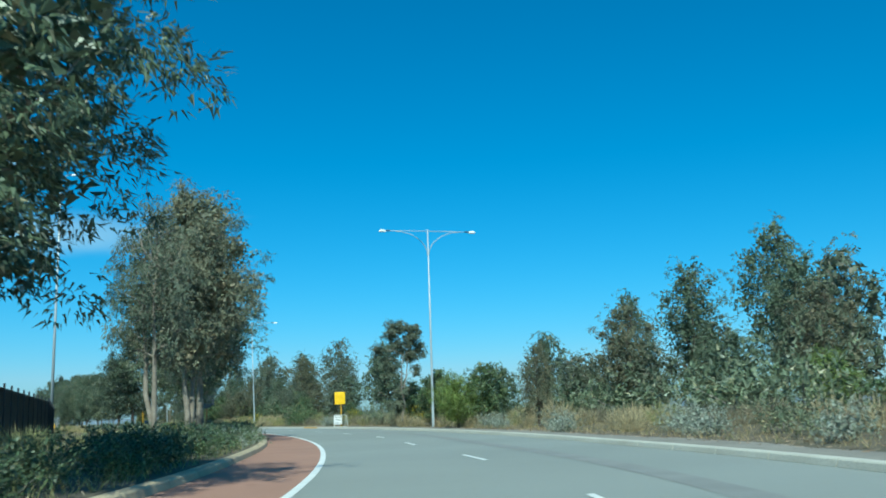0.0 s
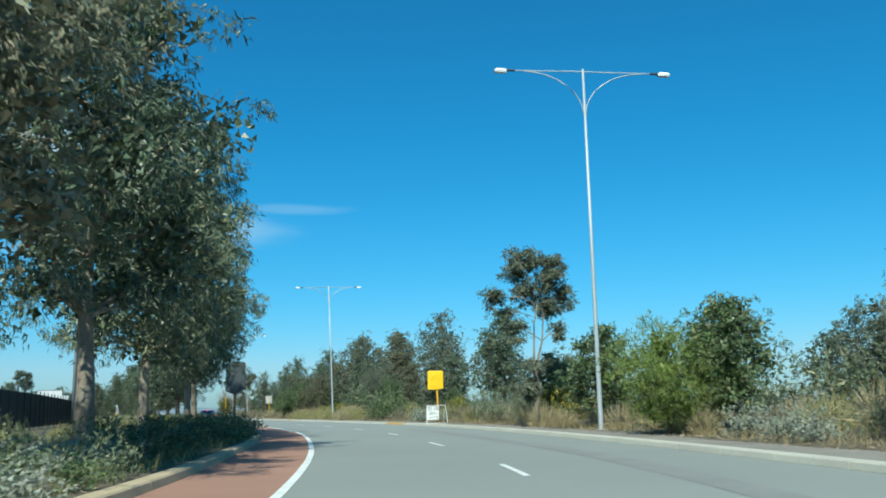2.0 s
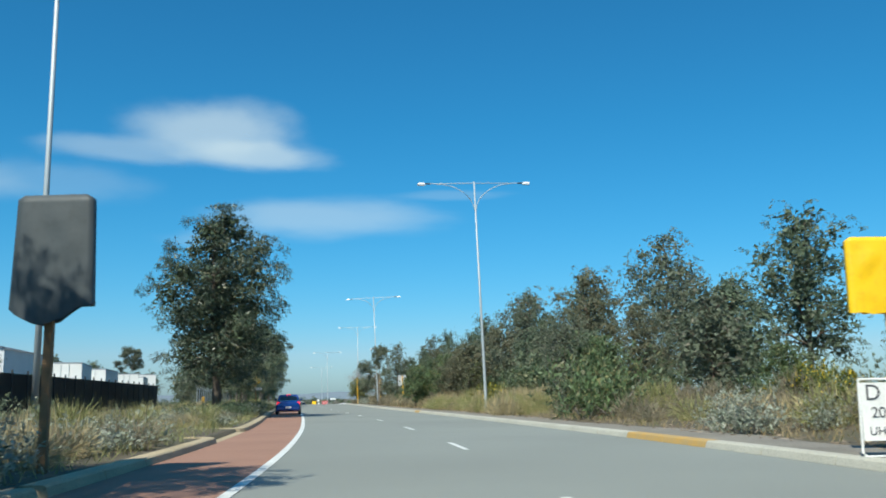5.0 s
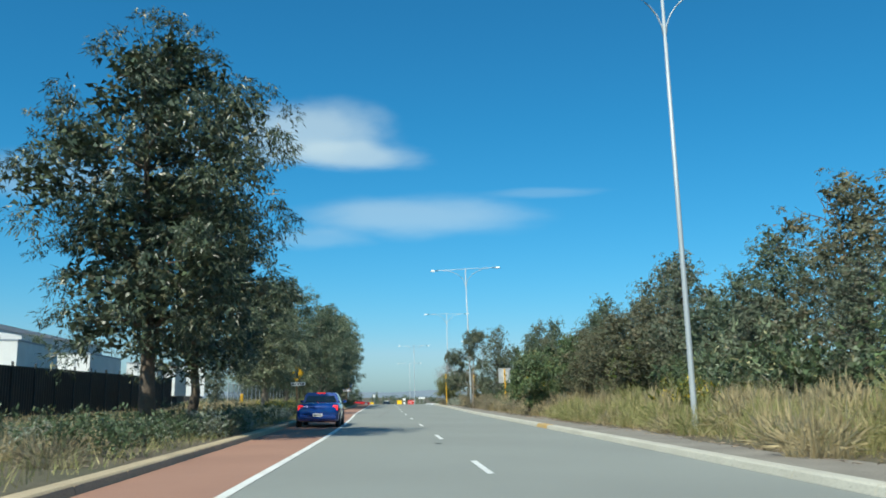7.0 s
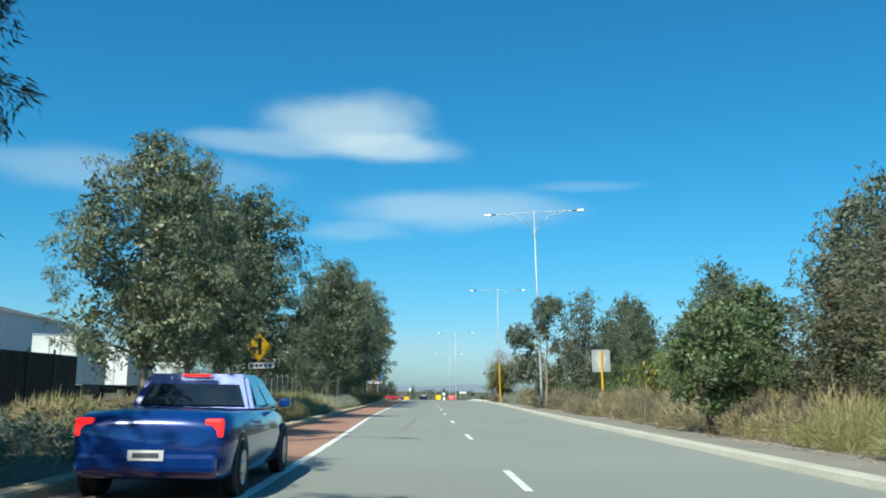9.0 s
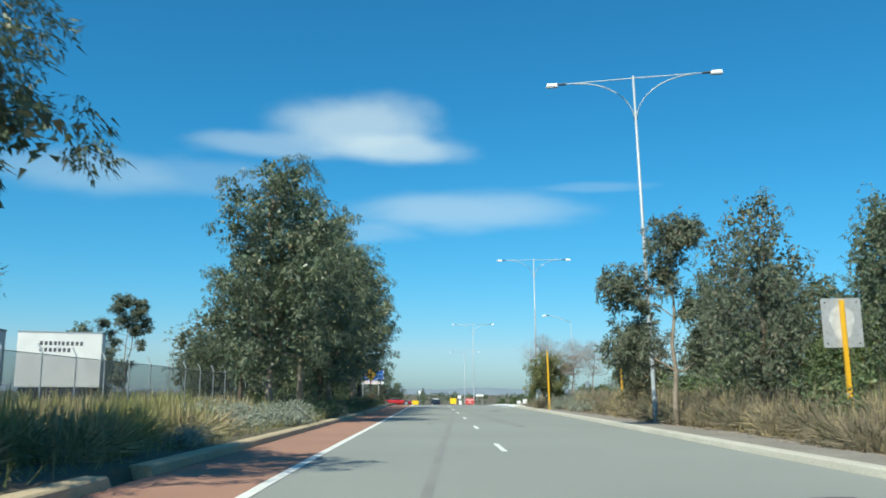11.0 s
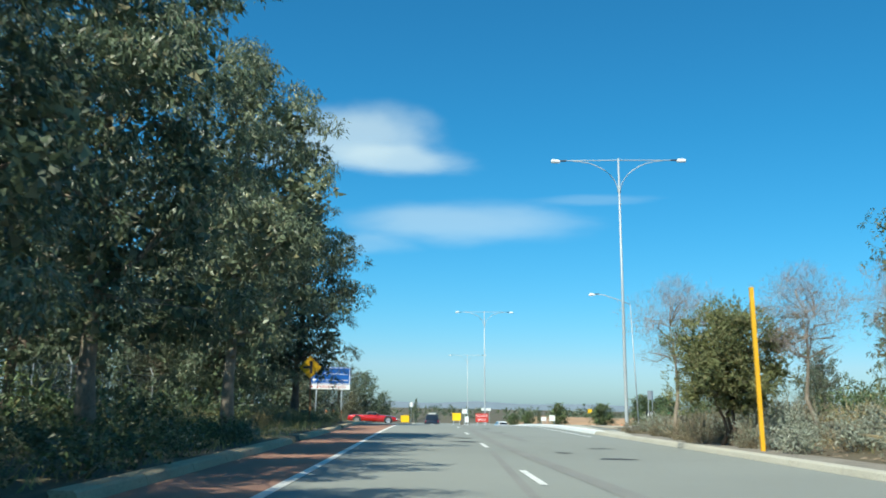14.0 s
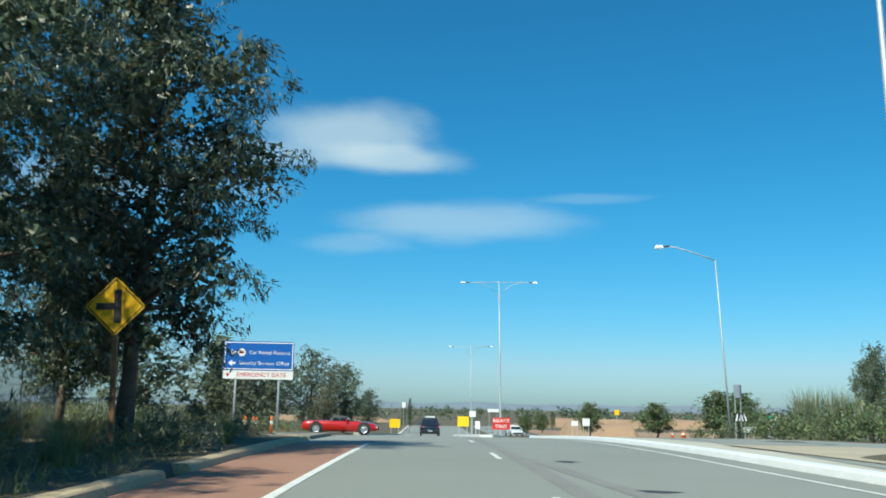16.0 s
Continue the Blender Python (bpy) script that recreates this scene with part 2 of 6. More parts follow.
L_SILVER = leafmat("silver_shrub_leaf", (0.305, 0.330, 0.262), (0.215, 0.245, 0.175), 0.22, 0.6, 0.45, 0.2, (0.360, 0.365, 0.305))
L_HEDGE = leafmat("dark_hedge_leaf", (0.084, 0.123, 0.056), (0.067, 0.095, 0.048), 0.2, 0.5, 0.5, 0.08, (0.189, 0.179, 0.086))
L_SHRUB = leafmat("green_shrub_leaf", (0.117, 0.173, 0.069), (0.094, 0.129, 0.062), 0.22, 0.5, 0.5, 0.12, (0.219, 0.208, 0.091))
L_YELLOW = leafmat("yellow_flower_leaf", (0.150, 0.163, 0.037), (0.112, 0.138, 0.037), 0.25, 0.5, 0.4, 0.13, (0.625, 0.450, 0.025))
L_DRY = leafmat("dry_grass_blade", (0.450, 0.338, 0.173), (0.330, 0.255, 0.128), 0.25, 0.7, 0.4, 0.2, (0.195, 0.195, 0.075))
L_RUSH = leafmat("green_rush_blade", (0.220, 0.244, 0.080), (0.303, 0.281, 0.116), 0.25, 0.6, 0.4, 0.25, (0.386, 0.335, 0.160))
L_STRAW = leafmat("pale_straw_blade", (0.48, 0.385, 0.215), (0.36, 0.295, 0.165), 0.25, 0.8, 0.3, 0.25, (0.25, 0.23, 0.15))
L_REED = leafmat("pale_reed_blade", (0.250, 0.290, 0.165), (0.200, 0.240, 0.130), 0.3, 0.7, 0.3, 0.2, (0.300, 0.300, 0.180))
L_BRUSH = leafmat("brown_brush_stem", (0.29, 0.24, 0.16), (0.215, 0.18, 0.125), 0.25, 0.8, 0.35, 0.25, (0.17, 0.17, 0.10))
L_OVAL = leafmat("olive_brown_leaf", (0.225, 0.240, 0.100), (0.175, 0.195, 0.088), 0.38, 0.6, 0.35, 0.15, (0.300, 0.265, 0.135))
L_BARE = leafmat("bare_twig_haze", (0.36, 0.285, 0.27), (0.30, 0.245, 0.23), 0.1, 0.8, 0.3, 0.15, (0.24, 0.24, 0.17))
L_TWIG = mat("grey_twig", (0.24, 0.21, 0.18), (0.17, 0.15, 0.13), 2.0, 0.9)
L_BARKLITTER = mat("bark_litter", (0.36, 0.28, 0.2), (0.22, 0.16, 0.11), 1.0, 0.9, 0, 0, 10.0, None, 0.5, 0.5)


# ---- mesh helpers ----
def mesh_from(name, verts, faces, material, smooth=False):
    me = bpy.data.meshes.new(name)
    me.from_pydata([tuple(map(float, v)) for v in verts], [], faces)
    me.materials.append(material)
    if smooth:
        me.polygons.foreach_set("use_smooth", [True] * len(me.polygons))
    me.update()
    return me


def quads(name, pts, material):
    """A mesh of loose faces from an array of n x corners x 3."""
    n, k = pts.shape[:2]
    me = bpy.data.meshes.new(name)
    me.vertices.add(k * n)
    me.vertices.foreach_set("co", np.ascontiguousarray(pts, dtype=np.float32).ravel())
    me.loops.add(k * n)
    me.loops.foreach_set("vertex_index", np.arange(k * n, dtype=np.int32))
    me.polygons.add(n)
    me.polygons.foreach_set("loop_start", np.arange(0, k * n, k, dtype=np.int32))
    me.materials.append(material)
    me.update(calc_edges=True)
    return me


def tidy(bm):
    bmesh.ops.recalc_face_normals(bm, faces=bm.faces)
    return bm


def part(name, bm, material, parent=None, label="", smooth=False):
    me = bpy.data.meshes.new(name)
    bm.to_mesh(me)
    bm.free()
    me.materials.append(material)
    if smooth:
        me.polygons.foreach_set("use_smooth", [True] * len(me.polygons))
    ob = new(name, me)
    ob.parent = parent
    return tagged(ob, label)


def box(sx, sy, sz, at=(0, 0, 0), bevel=0.0, bm=None, turn=None):
    bm2 = bmesh.new()
    bmesh.ops.create_cube(bm2, size=1)
    bmesh.ops.scale(bm2, vec=(sx, sy, sz), verts=bm2.verts)
    if bevel:
        bmesh.ops.bevel(bm2, geom=list(bm2.edges), offset=bevel, segments=2, affect="EDGES", profile=0.6)
    if turn is not None:
        bmesh.ops.transform(bm2, matrix=turn, verts=bm2.verts)
    bmesh.ops.translate(bm2, vec=at, verts=bm2.verts)
    if bm is None:
        return bm2
    me = bpy.data.meshes.new("tmp")
    bm2.to_mesh(me)
    bm2.free()
    bm.from_mesh(me)
    bpy.data.meshes.remove(me)
    return bm


def tube(pts, radii, n=8, bm=None, cap=True):
    """A round tapered tube along points."""
    bm = bm or bmesh.new()
    pts = [Vector(p) for p in pts]
    rings = []
    for i, p in enumerate(pts):
        d = (pts[min(i + 1, len(pts) - 1)] - pts[max(i - 1, 0)]).normalized()
        a = d.orthogonal().normalized() if abs(d.z) < 0.9 else Vector((1, 0, 0)) - d * d.x
        a.normalize()
        b = d.cross(a)
        r = radii[i] if hasattr(radii, "__len__") else radii
        rings.append([bm.verts.new(p + (a * math.cos(2 * math.pi * k / n) + b * math.sin(2 * math.pi * k / n)) * r) for k in range(n)])
    for u, v in zip(rings, rings[1:]):
        for k in range(n):
            bm.faces.new((u[k], u[(k + 1) % n], v[(k + 1) % n], v[k]))
    if cap:
        bm.faces.new(rings[0][::-1])
        bm.faces.new(rings[-1])
    return bm


def thing(name, label, category, at=(0, 0, 0), rz=0.0, group=""):
    ob = new(name)
    ob.empty_display_size = 0.2
    ob.matrix_world = pose(*at, 0, 0, rz)
    return tagged(ob, label, category, group)


# ---- the plan: kerbs and lines as curves over y ----
def curve(ys, xs):
    ys, xs = np.array(ys, float), np.array(xs, float)
    sl = np.gradient(xs, ys)

    def at(y):
        y = np.asarray(y, float)
        i = np.clip(np.searchsorted(ys, y) - 1, 0, len(ys) - 2)
        h = ys[i + 1] - ys[i]
        u = (y - ys[i]) / h
        lin = np.where(y < ys[0], xs[0] + sl[0] * (y - ys[0]), xs[-1] + sl[-1] * (y - ys[-1]))
        her = ((1 + 2 * u) * (1 - u) ** 2 * xs[i] + u * (1 - u) ** 2 * h * sl[i] + u * u * (3 - 2 * u) * xs[i + 1] + u * u * (u - 1) * h * sl[i + 1])
        return np.where((y < ys[0]) | (y > ys[-1]), lin, her)

    return at


line_left = curve([-200, -160, -128, -112, -95, -80, -67, -54, -42, -25, -8, 10, 24, 43, 72, 95, 120, 180, 300],
                  [-62, -34.5, -17.7, -12.1, -7.7, -4.9, -3.1, -2.2, -1.85, -1.8, -1.95, -2.4, -2.85, -3.2, -3.65, -4.1, -4.3, -4.9, -6.1])
kerb_left = curve([-200, -160, -126.5, -116, -107, -98, -89, -79.5, -69, -57, -46, -34, -22, -6, 10, 24, 42, 62, 82, 98, 120, 180, 300],
                  [-64.2, -36.7, -19.4, -15.6, -12.7, -10.3, -8.4, -6.6, -5.3, -4.4, -3.85, -3.65, -3.8, -4.1, -4.35, -4.6, -4.8, -5.1, -5.6, -6.1, -6.7, -7.6, -9])
lane_dash = curve([-200, -160, -130, -110, -96, -85, -73, -61, -49, -37, -13, -1, 35, 47, 59, 83, 110, 180, 300],
                  [-58, -30.5, -14.3, -8.1, -4.15, -2.0, -0.1, 1.1, 1.72, 1.92, 1.55, 1.27, 0.51, 0.34, 0.15, -0.3, -0.7, -1.4, -2.6])
kerb_right = curve([-200, -160, -130, -118, -106, -95, -80.7, -70, -60, -50, -37, -20, 0, 30, 47, 62, 80, 100, 120, 180, 300],
                   [-54, -26, -9.3, -5.2, -1.7, 0.9, 3.5, 5.0, 5.9, 6.25, 6.25, 6.15, 5.9, 5.6, 5.65, 5.7, 5.6, 5.2, 5.0, 4.0, 2.6])


def gz(y):
    """Height of the roadway: level, then falling away."""
    y = np.asarray(y, float)
    u = np.clip((y - 104) / 30, 0, None)
    return -np.where(u < 1, 0.43 * u * u, 0.43 + 0.86 * np.clip(u - 1, 0, 3.0))


def verge(x, y):
    """Height of the ground beside the road."""
    k = np.maximum(x - kerb_right(y) - 2.2, kerb_left(y) - x - 1.5)
    w = np.clip(1 - (np.asarray(y, float) - 80) / 12, 0, 1)
    near = np.clip((np.asarray(y, float) + 75) / 25, 0, 1)
    late = np.clip((np.asarray(y, float) - 60) / 10, 0, 1)
    wr = np.clip(1 - (np.asarray(y, float) - 94) / 14, 0, 1)
    bank = (0.35 + 0.35 * near) * np.clip((k + 1.2 * late) / 3.5, 0, 1) ** 1.5 * wr
    left = 0.14 * np.clip(k / 5, 0, 1) ** 2 * w
    return gz(y) + 0.11 + np.where(x > kerb_right(y), bank, left)


def strip(name, left, right, y0, y1, step, lift, material, label, category, parent=None, thick=0.0, kind="structure"):
    ys = np.arange(y0, y1 + 1e-6, step)
    if len(ys) < 2:
        ys = np.array([y0, y1])
    l, r, z = left(ys), right(ys), gz(ys) + lift
    v = [(a, b, c) for a, b, c in zip(l, ys, z)] + [(a, b, c) for a, b, c in zip(r, ys, z)]
    n = len(ys)
    f = [(i, n + i, n + i + 1, i + 1) for i in range(n - 1)]
    if thick:
        m = 2 * n
        v += [(a, b, c - thick) for a, b, c in v]
        f += [(i + 1, m + i + 1, m + i, i) for i in range(n - 1)] + [(n + i, m + n + i, m + n + i + 1, n + i + 1) for i in range(n - 1)]
        f += [(0, m, m + n, n), (n - 1, 2 * n - 1, m + 2 * n - 1, m + n - 1)]
    ob = new(name, mesh_from(name, v, f, material))
    ob.parent = parent
    return tagged(ob, label, category, "", "" if parent else kind)


# ---- ground and roadway ----
def build_ground():
    ys = np.concatenate([np.linspace(-900, -220, 12), np.arange(-200, 300, 2.0), np.linspace(300, 460, 30), np.linspace(480, 4500, 24)])
    offs_l = [-2500, -900, -400, -200, -110, -70, -45, -32, -24, -18, -14, -11, -9, -7, -5.5, -4, -3, -2, -1.2, -0.6, -0.32]
    offs_r = [0.36, 0.7, 1.4, 2.1, 3, 4, 5.5, 7, 9, 11, 14, 18, 24, 32, 45, 70, 110, 200, 400, 900, 2500]
    rows = []
    for y in ys:
        yc = float(np.clip(y, -200, 300))
        kl, kr = float(kerb_left(yc)), float(kerb_right(yc))
        row = []
        for o in offs_l:
            x = kl + o
            row.append((x, y, float(verge(x, y)) + (0.10 * noise.noise((x * 0.3, y * 0.3, 0)) if -40 < o < -1.2 else 0)))
        row += [(kl - 0.25, y, float(gz(y)) - 0.12), (0.5 * (kl + kr), y, float(gz(y)) - 0.14), (kr + 0.28, y, float(gz(y)) - 0.12)]
        for o in offs_r:
            x = kr + o
            row.append((x, y, float(verge(x, y)) + (0.12 * noise.noise((x * 0.3, y * 0.3, 4)) if 2.5 < o < 40 else 0)))
        rows.append(row)
    n = len(rows[0])
    v = [p for r in rows for p in r]
    f = [(i * n + j, i * n + j + 1, (i + 1) * n + j + 1, (i + 1) * n + j) for i in range(len(rows) - 1) for j in range(n - 1)]
    tagged(new("ground", mesh_from("ground", v, f, M_GROUND, True)), "brown mulch and soil verge beside the road", "ground", "", "structure")


build_ground()
road = strip("road", lambda y: line_left(y) - 0.02, lambda y: kerb_right(y) + 0.02, -200, 300, 2.0, 0.0, M_ASPHALT, "grey two-lane asphalt road with worn surface", "road")
strip("bicycle_lane", lambda y: kerb_left(y) - 0.02, lambda y: line_left(y) - 0.02, -200, 112, 2.0, 0.003, M_RED, "red asphalt shoulder lane along the kerb", "road")
strip("road_far", lambda y: kerb_left(y) - 0.02, lambda y: line_left(y) - 0.02, 112, 300, 2.0, 0.003, M_ASPHALT, "grey asphalt road widening at a junction", "road")
strip("road_side", lambda y: kerb_left(y) - 60, lambda y: kerb_left(y) - 0.02, 124, 141, 1.0, 0.02, M_ASPHALT, "grey asphalt side road joining at the junction", "road")
strip("verge_path", lambda y: kerb_right(y) + 0.34, lambda y: kerb_right(y) + 1.75 + 0.25 * np.sin(y * 0.35) + 0.12 * np.sin(y * 1.3), -200, 96, 0.7, 0.135, M_GRAVEL, "strip of grey-brown gravel behind the kerb", "pavement")
strip("verge_concrete", lambda y: kerb_right(y) + 0.34, lambda y: kerb_right(y) + 0.34 + np.clip((y - 90) * 0.16, 0.01, 3.0), 90, 160, 1.0, 0.14, M_KERB, "pale concrete median paving", "pavement")
strip("road_opposite", lambda y: kerb_right(y) + 0.6 + np.clip((y - 96) * 0.1, 0, 2.0), lambda y: kerb_right(y) + 10.0, 98, 300, 2.0, 0.15, M_ASPHALT, "grey asphalt of the opposite carriageway", "road")
strip("verge_sand", lambda y: kerb_right(y) + 1.8, lambda y: kerb_right(y) + 3.6 + np.clip((y - 84) * 0.1, 0, 2.5) + 0.3 * np.sin(y * 0.7), 84, 112, 1.0, 0.17, M_SAND, "bare pale sand beside the median", "ground")

# painted lines
strip("edge_line", lambda y: line_left(y) - 0.075, lambda y: line_left(y) + 0.075, -200, 112, 1.0, 0.007, M_LINE, "", "", road)
strip("edge_line", lambda y: kerb_right(y) - 0.95, lambda y: kerb_right(y) - 0.83, 92, 134, 1.0, 0.007, M_LINE, "", "", road)
strip("edge_line", lambda y: line_left(y) + 0.3, lambda y: line_left(y) + 0.44, 140, 260, 2.0, 0.007, M_LINE, "", "", road)
ends, y_end = [-37.0 + 12 * k for k in range(24)], -37.0
while y_end > -170:
    y_end -= 12 * math.cos(math.atan(float(lane_dash(y_end - 5) - lane_dash(y_end - 7)) / 2))
    ends.append(y_end)
for y1 in ends:
    slope = float(lane_dash(y1 - 1) - lane_dash(y1 - 2))
    long, wide = 3.0 * math.cos(math.atan(slope)), 0.06 / math.cos(math.atan(slope))
    strip("lane_dash", lambda y: lane_dash(y) - wide, lambda y: lane_dash(y) + wide, y1 - long, y1, long / 3, 0.007, M_LINE, "", "", road)
# dark rubber streaks, bitumen patches and pale scuffs
strip("tyre_streak", lambda y: lane_dash(y) + 2.0 - 0.3 + 0.4 * np.sin(y * 0.05), lambda y: lane_dash(y) + 2.0 + 0.35 + 0.4 * np.sin(y * 0.05), -138, -66, 1.0, 0.004, M_TYRE, "", "", road)
strip("tyre_streak", lambda y: lane_dash(y) - 2.0 + (y - 10) * 0.028, lambda y: lane_dash(y) - 1.86 + (y - 10) * 0.028, 12, 78, 1.0, 0.004, M_TYRE, "", "", road)
strip("tyre_streak", lambda y: lane_dash(y) + 0.28 + 1.2 * np.clip((88 - y) / 40, 0, 1) ** 1.5, lambda y: lane_dash(y) + 0.62 + 1.2 * np.clip((88 - y) / 40, 0, 1) ** 1.5, 46, 130, 1.0, 0.0045, M_TYRE, "", "", road)
strip("tyre_streak", lambda y: lane_dash(y) + 1.44 - 0.9 * np.clip((y - 90) / 14, 0, 1), lambda y: lane_dash(y) + 1.78 - 0.9 * np.clip((y - 90) / 14, 0, 1), 86, 104, 0.5, 0.005, M_TYRE, "", "", road)
for px, py, rx, ry in ((-0.75, 84.0, 0.45, 0.42), (2.35, 75.3, 0.4, 0.35), (1.5, 77.7, 0.2, 0.25), (-0.7, 87.4, 0.3, 0.4), (2.9, 80.6, 0.35, 0.3), (0.8, 103.3, 0.25, 0.3),
                       (1.1, 96.1, 0.3, 0.2), (3.0, 20.5, 0.2, 0.15), (2.1, 47.0, 0.16, 0.14), (-1.3, 49.0, 0.12, 0.2), (1.4, -18.4, 0.1, 0.3), (3.9, 24.0, 0.3, 0.12)):
    bm = bmesh.new()
    vs = [bm.verts.new((px + rx * math.cos(a) * (1 + 0.3 * math.sin(3 * a + px)), py + ry * math.sin(a) * (1 + 0.25 * math.cos(2 * a + py)), float(gz(py)) + 0.006)) for a in np.linspace(0, 2 * math.pi, 18)[:-1]]
    bm.faces.new(vs)
    part("bitumen_patch", bm, M_SEAL, road)


def kerb_run(owner, face, sign, y0, y1, material, step=2.4, tops=None, width=0.33, height=0.14):
    """Kerb stones end to end, sloped towards the road, with open joints."""
    y = y0
    while y < y1 - 0.2:
        e = min(y + step, y1)
        a, b = y + 0.012, e - 0.012
        bm = bmesh.new()
        prof = ((0.0, 0.01), (0.035, height * 0.82), (0.07, height), (width, height), (width, -0.05), (0.0, -0.05))
        rings = []
        for yy in (a, 0.5 * (a + b), b):
            x, z = float(face(yy)), float(gz(yy))
            rings.append([bm.verts.new((x + sign * o, yy, z + h)) for o, h in prof])
        for u, w in zip(rings, rings[1:]):
            for k in range(6):
                bm.faces.new((u[k], u[(k + 1) % 6], w[(k + 1) % 6], w[k]))
        bm.faces.new(rings[0][::-1])
        bm.faces.new(rings[-1])
        tidy(bm)
        m = material
        for lo, hi in tops or ():
            if lo < 0.5 * (a + b) < hi:
                m = M_KERBYEL
        part("kerb_stone", bm, m, owner)
        y = e


def kerb_nose(owner, x, y, turn, material, w=0.33, r=0.9):
    """The rounded end of a kerb, swinging away from the road."""
    bm = bmesh.new()
    prof = ((0.0, 0.01), (0.035, 0.115), (0.07, 0.14), (w, 0.14), (w, -0.05), (0.0, -0.05))
    rings = []
    z = float(gz(y))
    for a in np.linspace(0, math.pi / 2, 6):
        c, s = math.cos(a), math.sin(a)
        rings.append([bm.verts.new((x - r + (r - o) * c, y + turn * (r - o) * s, z + h)) for o, h in prof])
    for u, v in zip(rings, rings[1:]):
        for k in range(6):
            bm.faces.new((u[k], u[(k + 1) % 6], v[(k + 1) % 6], v[k]))
    bm.faces.new(rings[0][::-1])
    bm.faces.new(rings[-1])
    tidy(bm)
    part("kerb_stone", bm, material, owner)


kr = tagged(new("kerb_right"), "pale concrete kerb with short yellow painted stretches", "kerb", "", "structure")
kerb_run(kr, lambda y: kerb_right(y), 1, -190, 96, M_KERB, 2.4, [(-54, -49.5), (-8.5, -4.5)])
kerb_run(kr, lambda y: kerb_right(y), 1, 96, 150, M_WHITE, 2.4, None, 0.5, 0.16)
kl = tagged(new("kerb_left"), "tan concrete kerb along the red shoulder", "kerb", "", "structure")
for a, b in ((-190, -59.6), (-59.3, -46.5), (-38.0, 24.5), (26.0, 63.0), (64.4, 80.2), (84.5, 96.8), (98.3, 115.5)):
    kerb_run(kl, lambda y: kerb_left(y), -1, a, b, M_KERBTAN)
for y, s in ((-46.5, 1), (-38.0, -1), (80.2, 1), (84.5, -1), (115.5, 1)):
    kerb_nose(kl, float(kerb_left(y)), y, s, M_KERBTAN)
# a crossing path through the verge where the kerb is open
strip("verge_crossing", lambda y: kerb_left(y) - 2.6, lambda y: kerb_left(y) - 0.02, -46.6, -37.9, 1.0, 0.006, M_KERBTAN, "tan concrete crossing through the kerb opening", "pavement")
strip("verge_apron", lambda y: kerb_left(y) - 9.0, lambda y: kerb_left(y) - 0.02, 116, 124, 1.0, 0.13, M_GRAVEL, "sandy gravel at the mouth of the side road", "pavement", None, 0.2)


# ---- trees ----
def unit(v):
    return v / (np.linalg.norm(v, axis=-1, keepdims=True) + 1e-9)


def leaf_quads(rng, p, d, length, width, face=None):
    """Pointed leaves at p along d, each one triangle, turned mostly to face their way out."""
    n = len(p)
    nrm = rng.normal(size=(n, 3)) if face is None else unit(face) + rng.normal(size=(n, 3)) * 0.55
    s = unit(np.cross(d, unit(nrm)))
    ln = length * rng.uniform(0.65, 1.3, (n, 1))
    wd = width * rng.uniform(0.7, 1.3, (n, 1))
    return np.stack([p - s * wd * 0.5, p + s * wd * 0.5, p + d * ln], 1)


def crown_points(rng, lobes, puffs):
    w = np.array([l[3] * l[5] for l in lobes])
    pick = rng.choice(len(lobes), puffs, p=w / w.sum())
    lo = np.array(lobes)[pick]
    d = unit(rng.normal(size=(puffs, 3)))
    r = 0.55 + 0.45 * rng.uniform(0, 1, (puffs, 1)) ** 0.6
    return lo[:, :3] + d * lo[:, 3:6] * r, d


def foliage(rng, lobes, puffs, per, puff_r, length, width, droop, spray=7):
    """Leaves in sprays over rounded tufts: each tuft a dome, each spray a bunch of leaves that hang one way."""
    c, out = crown_points(rng, lobes, puffs)
    ns = puffs * max(1, per // spray)
    ip = np.repeat(np.arange(puffs), max(1, per // spray))
    size = rng.uniform(0.6, 1.25, (puffs, 1))[ip]
    dome = unit(rng.normal(size=(ns, 3)) + out[ip] * 0.7 + np.array([0, 0, 0.35]))
    root = c[ip] + dome * puff_r * size * (0.5 + 0.5 * rng.uniform(0, 1, (ns, 1)) ** 0.5) * np.array([1, 1, 0.85])
    hang = unit(rng.normal(size=(ns, 3)) * 0.4 + dome * 0.45 + np.array([0, 0, -droop]))
    i = np.repeat(np.arange(ns), spray)
    n = len(i)
    p = root[i] + hang[i] * rng.uniform(-0.3, 1.3, (n, 1)) * length + rng.normal(size=(n, 3)) * length * 0.3
    d = unit(hang[i] + rng.normal(size=(n, 3)) * 0.42 + np.array([0, 0, -droop * 0.35]))
    return leaf_quads(rng, p, d, length, width, dome[i] + out[ip][i] * 0.4 + np.array([0, 0, 0.2])), c


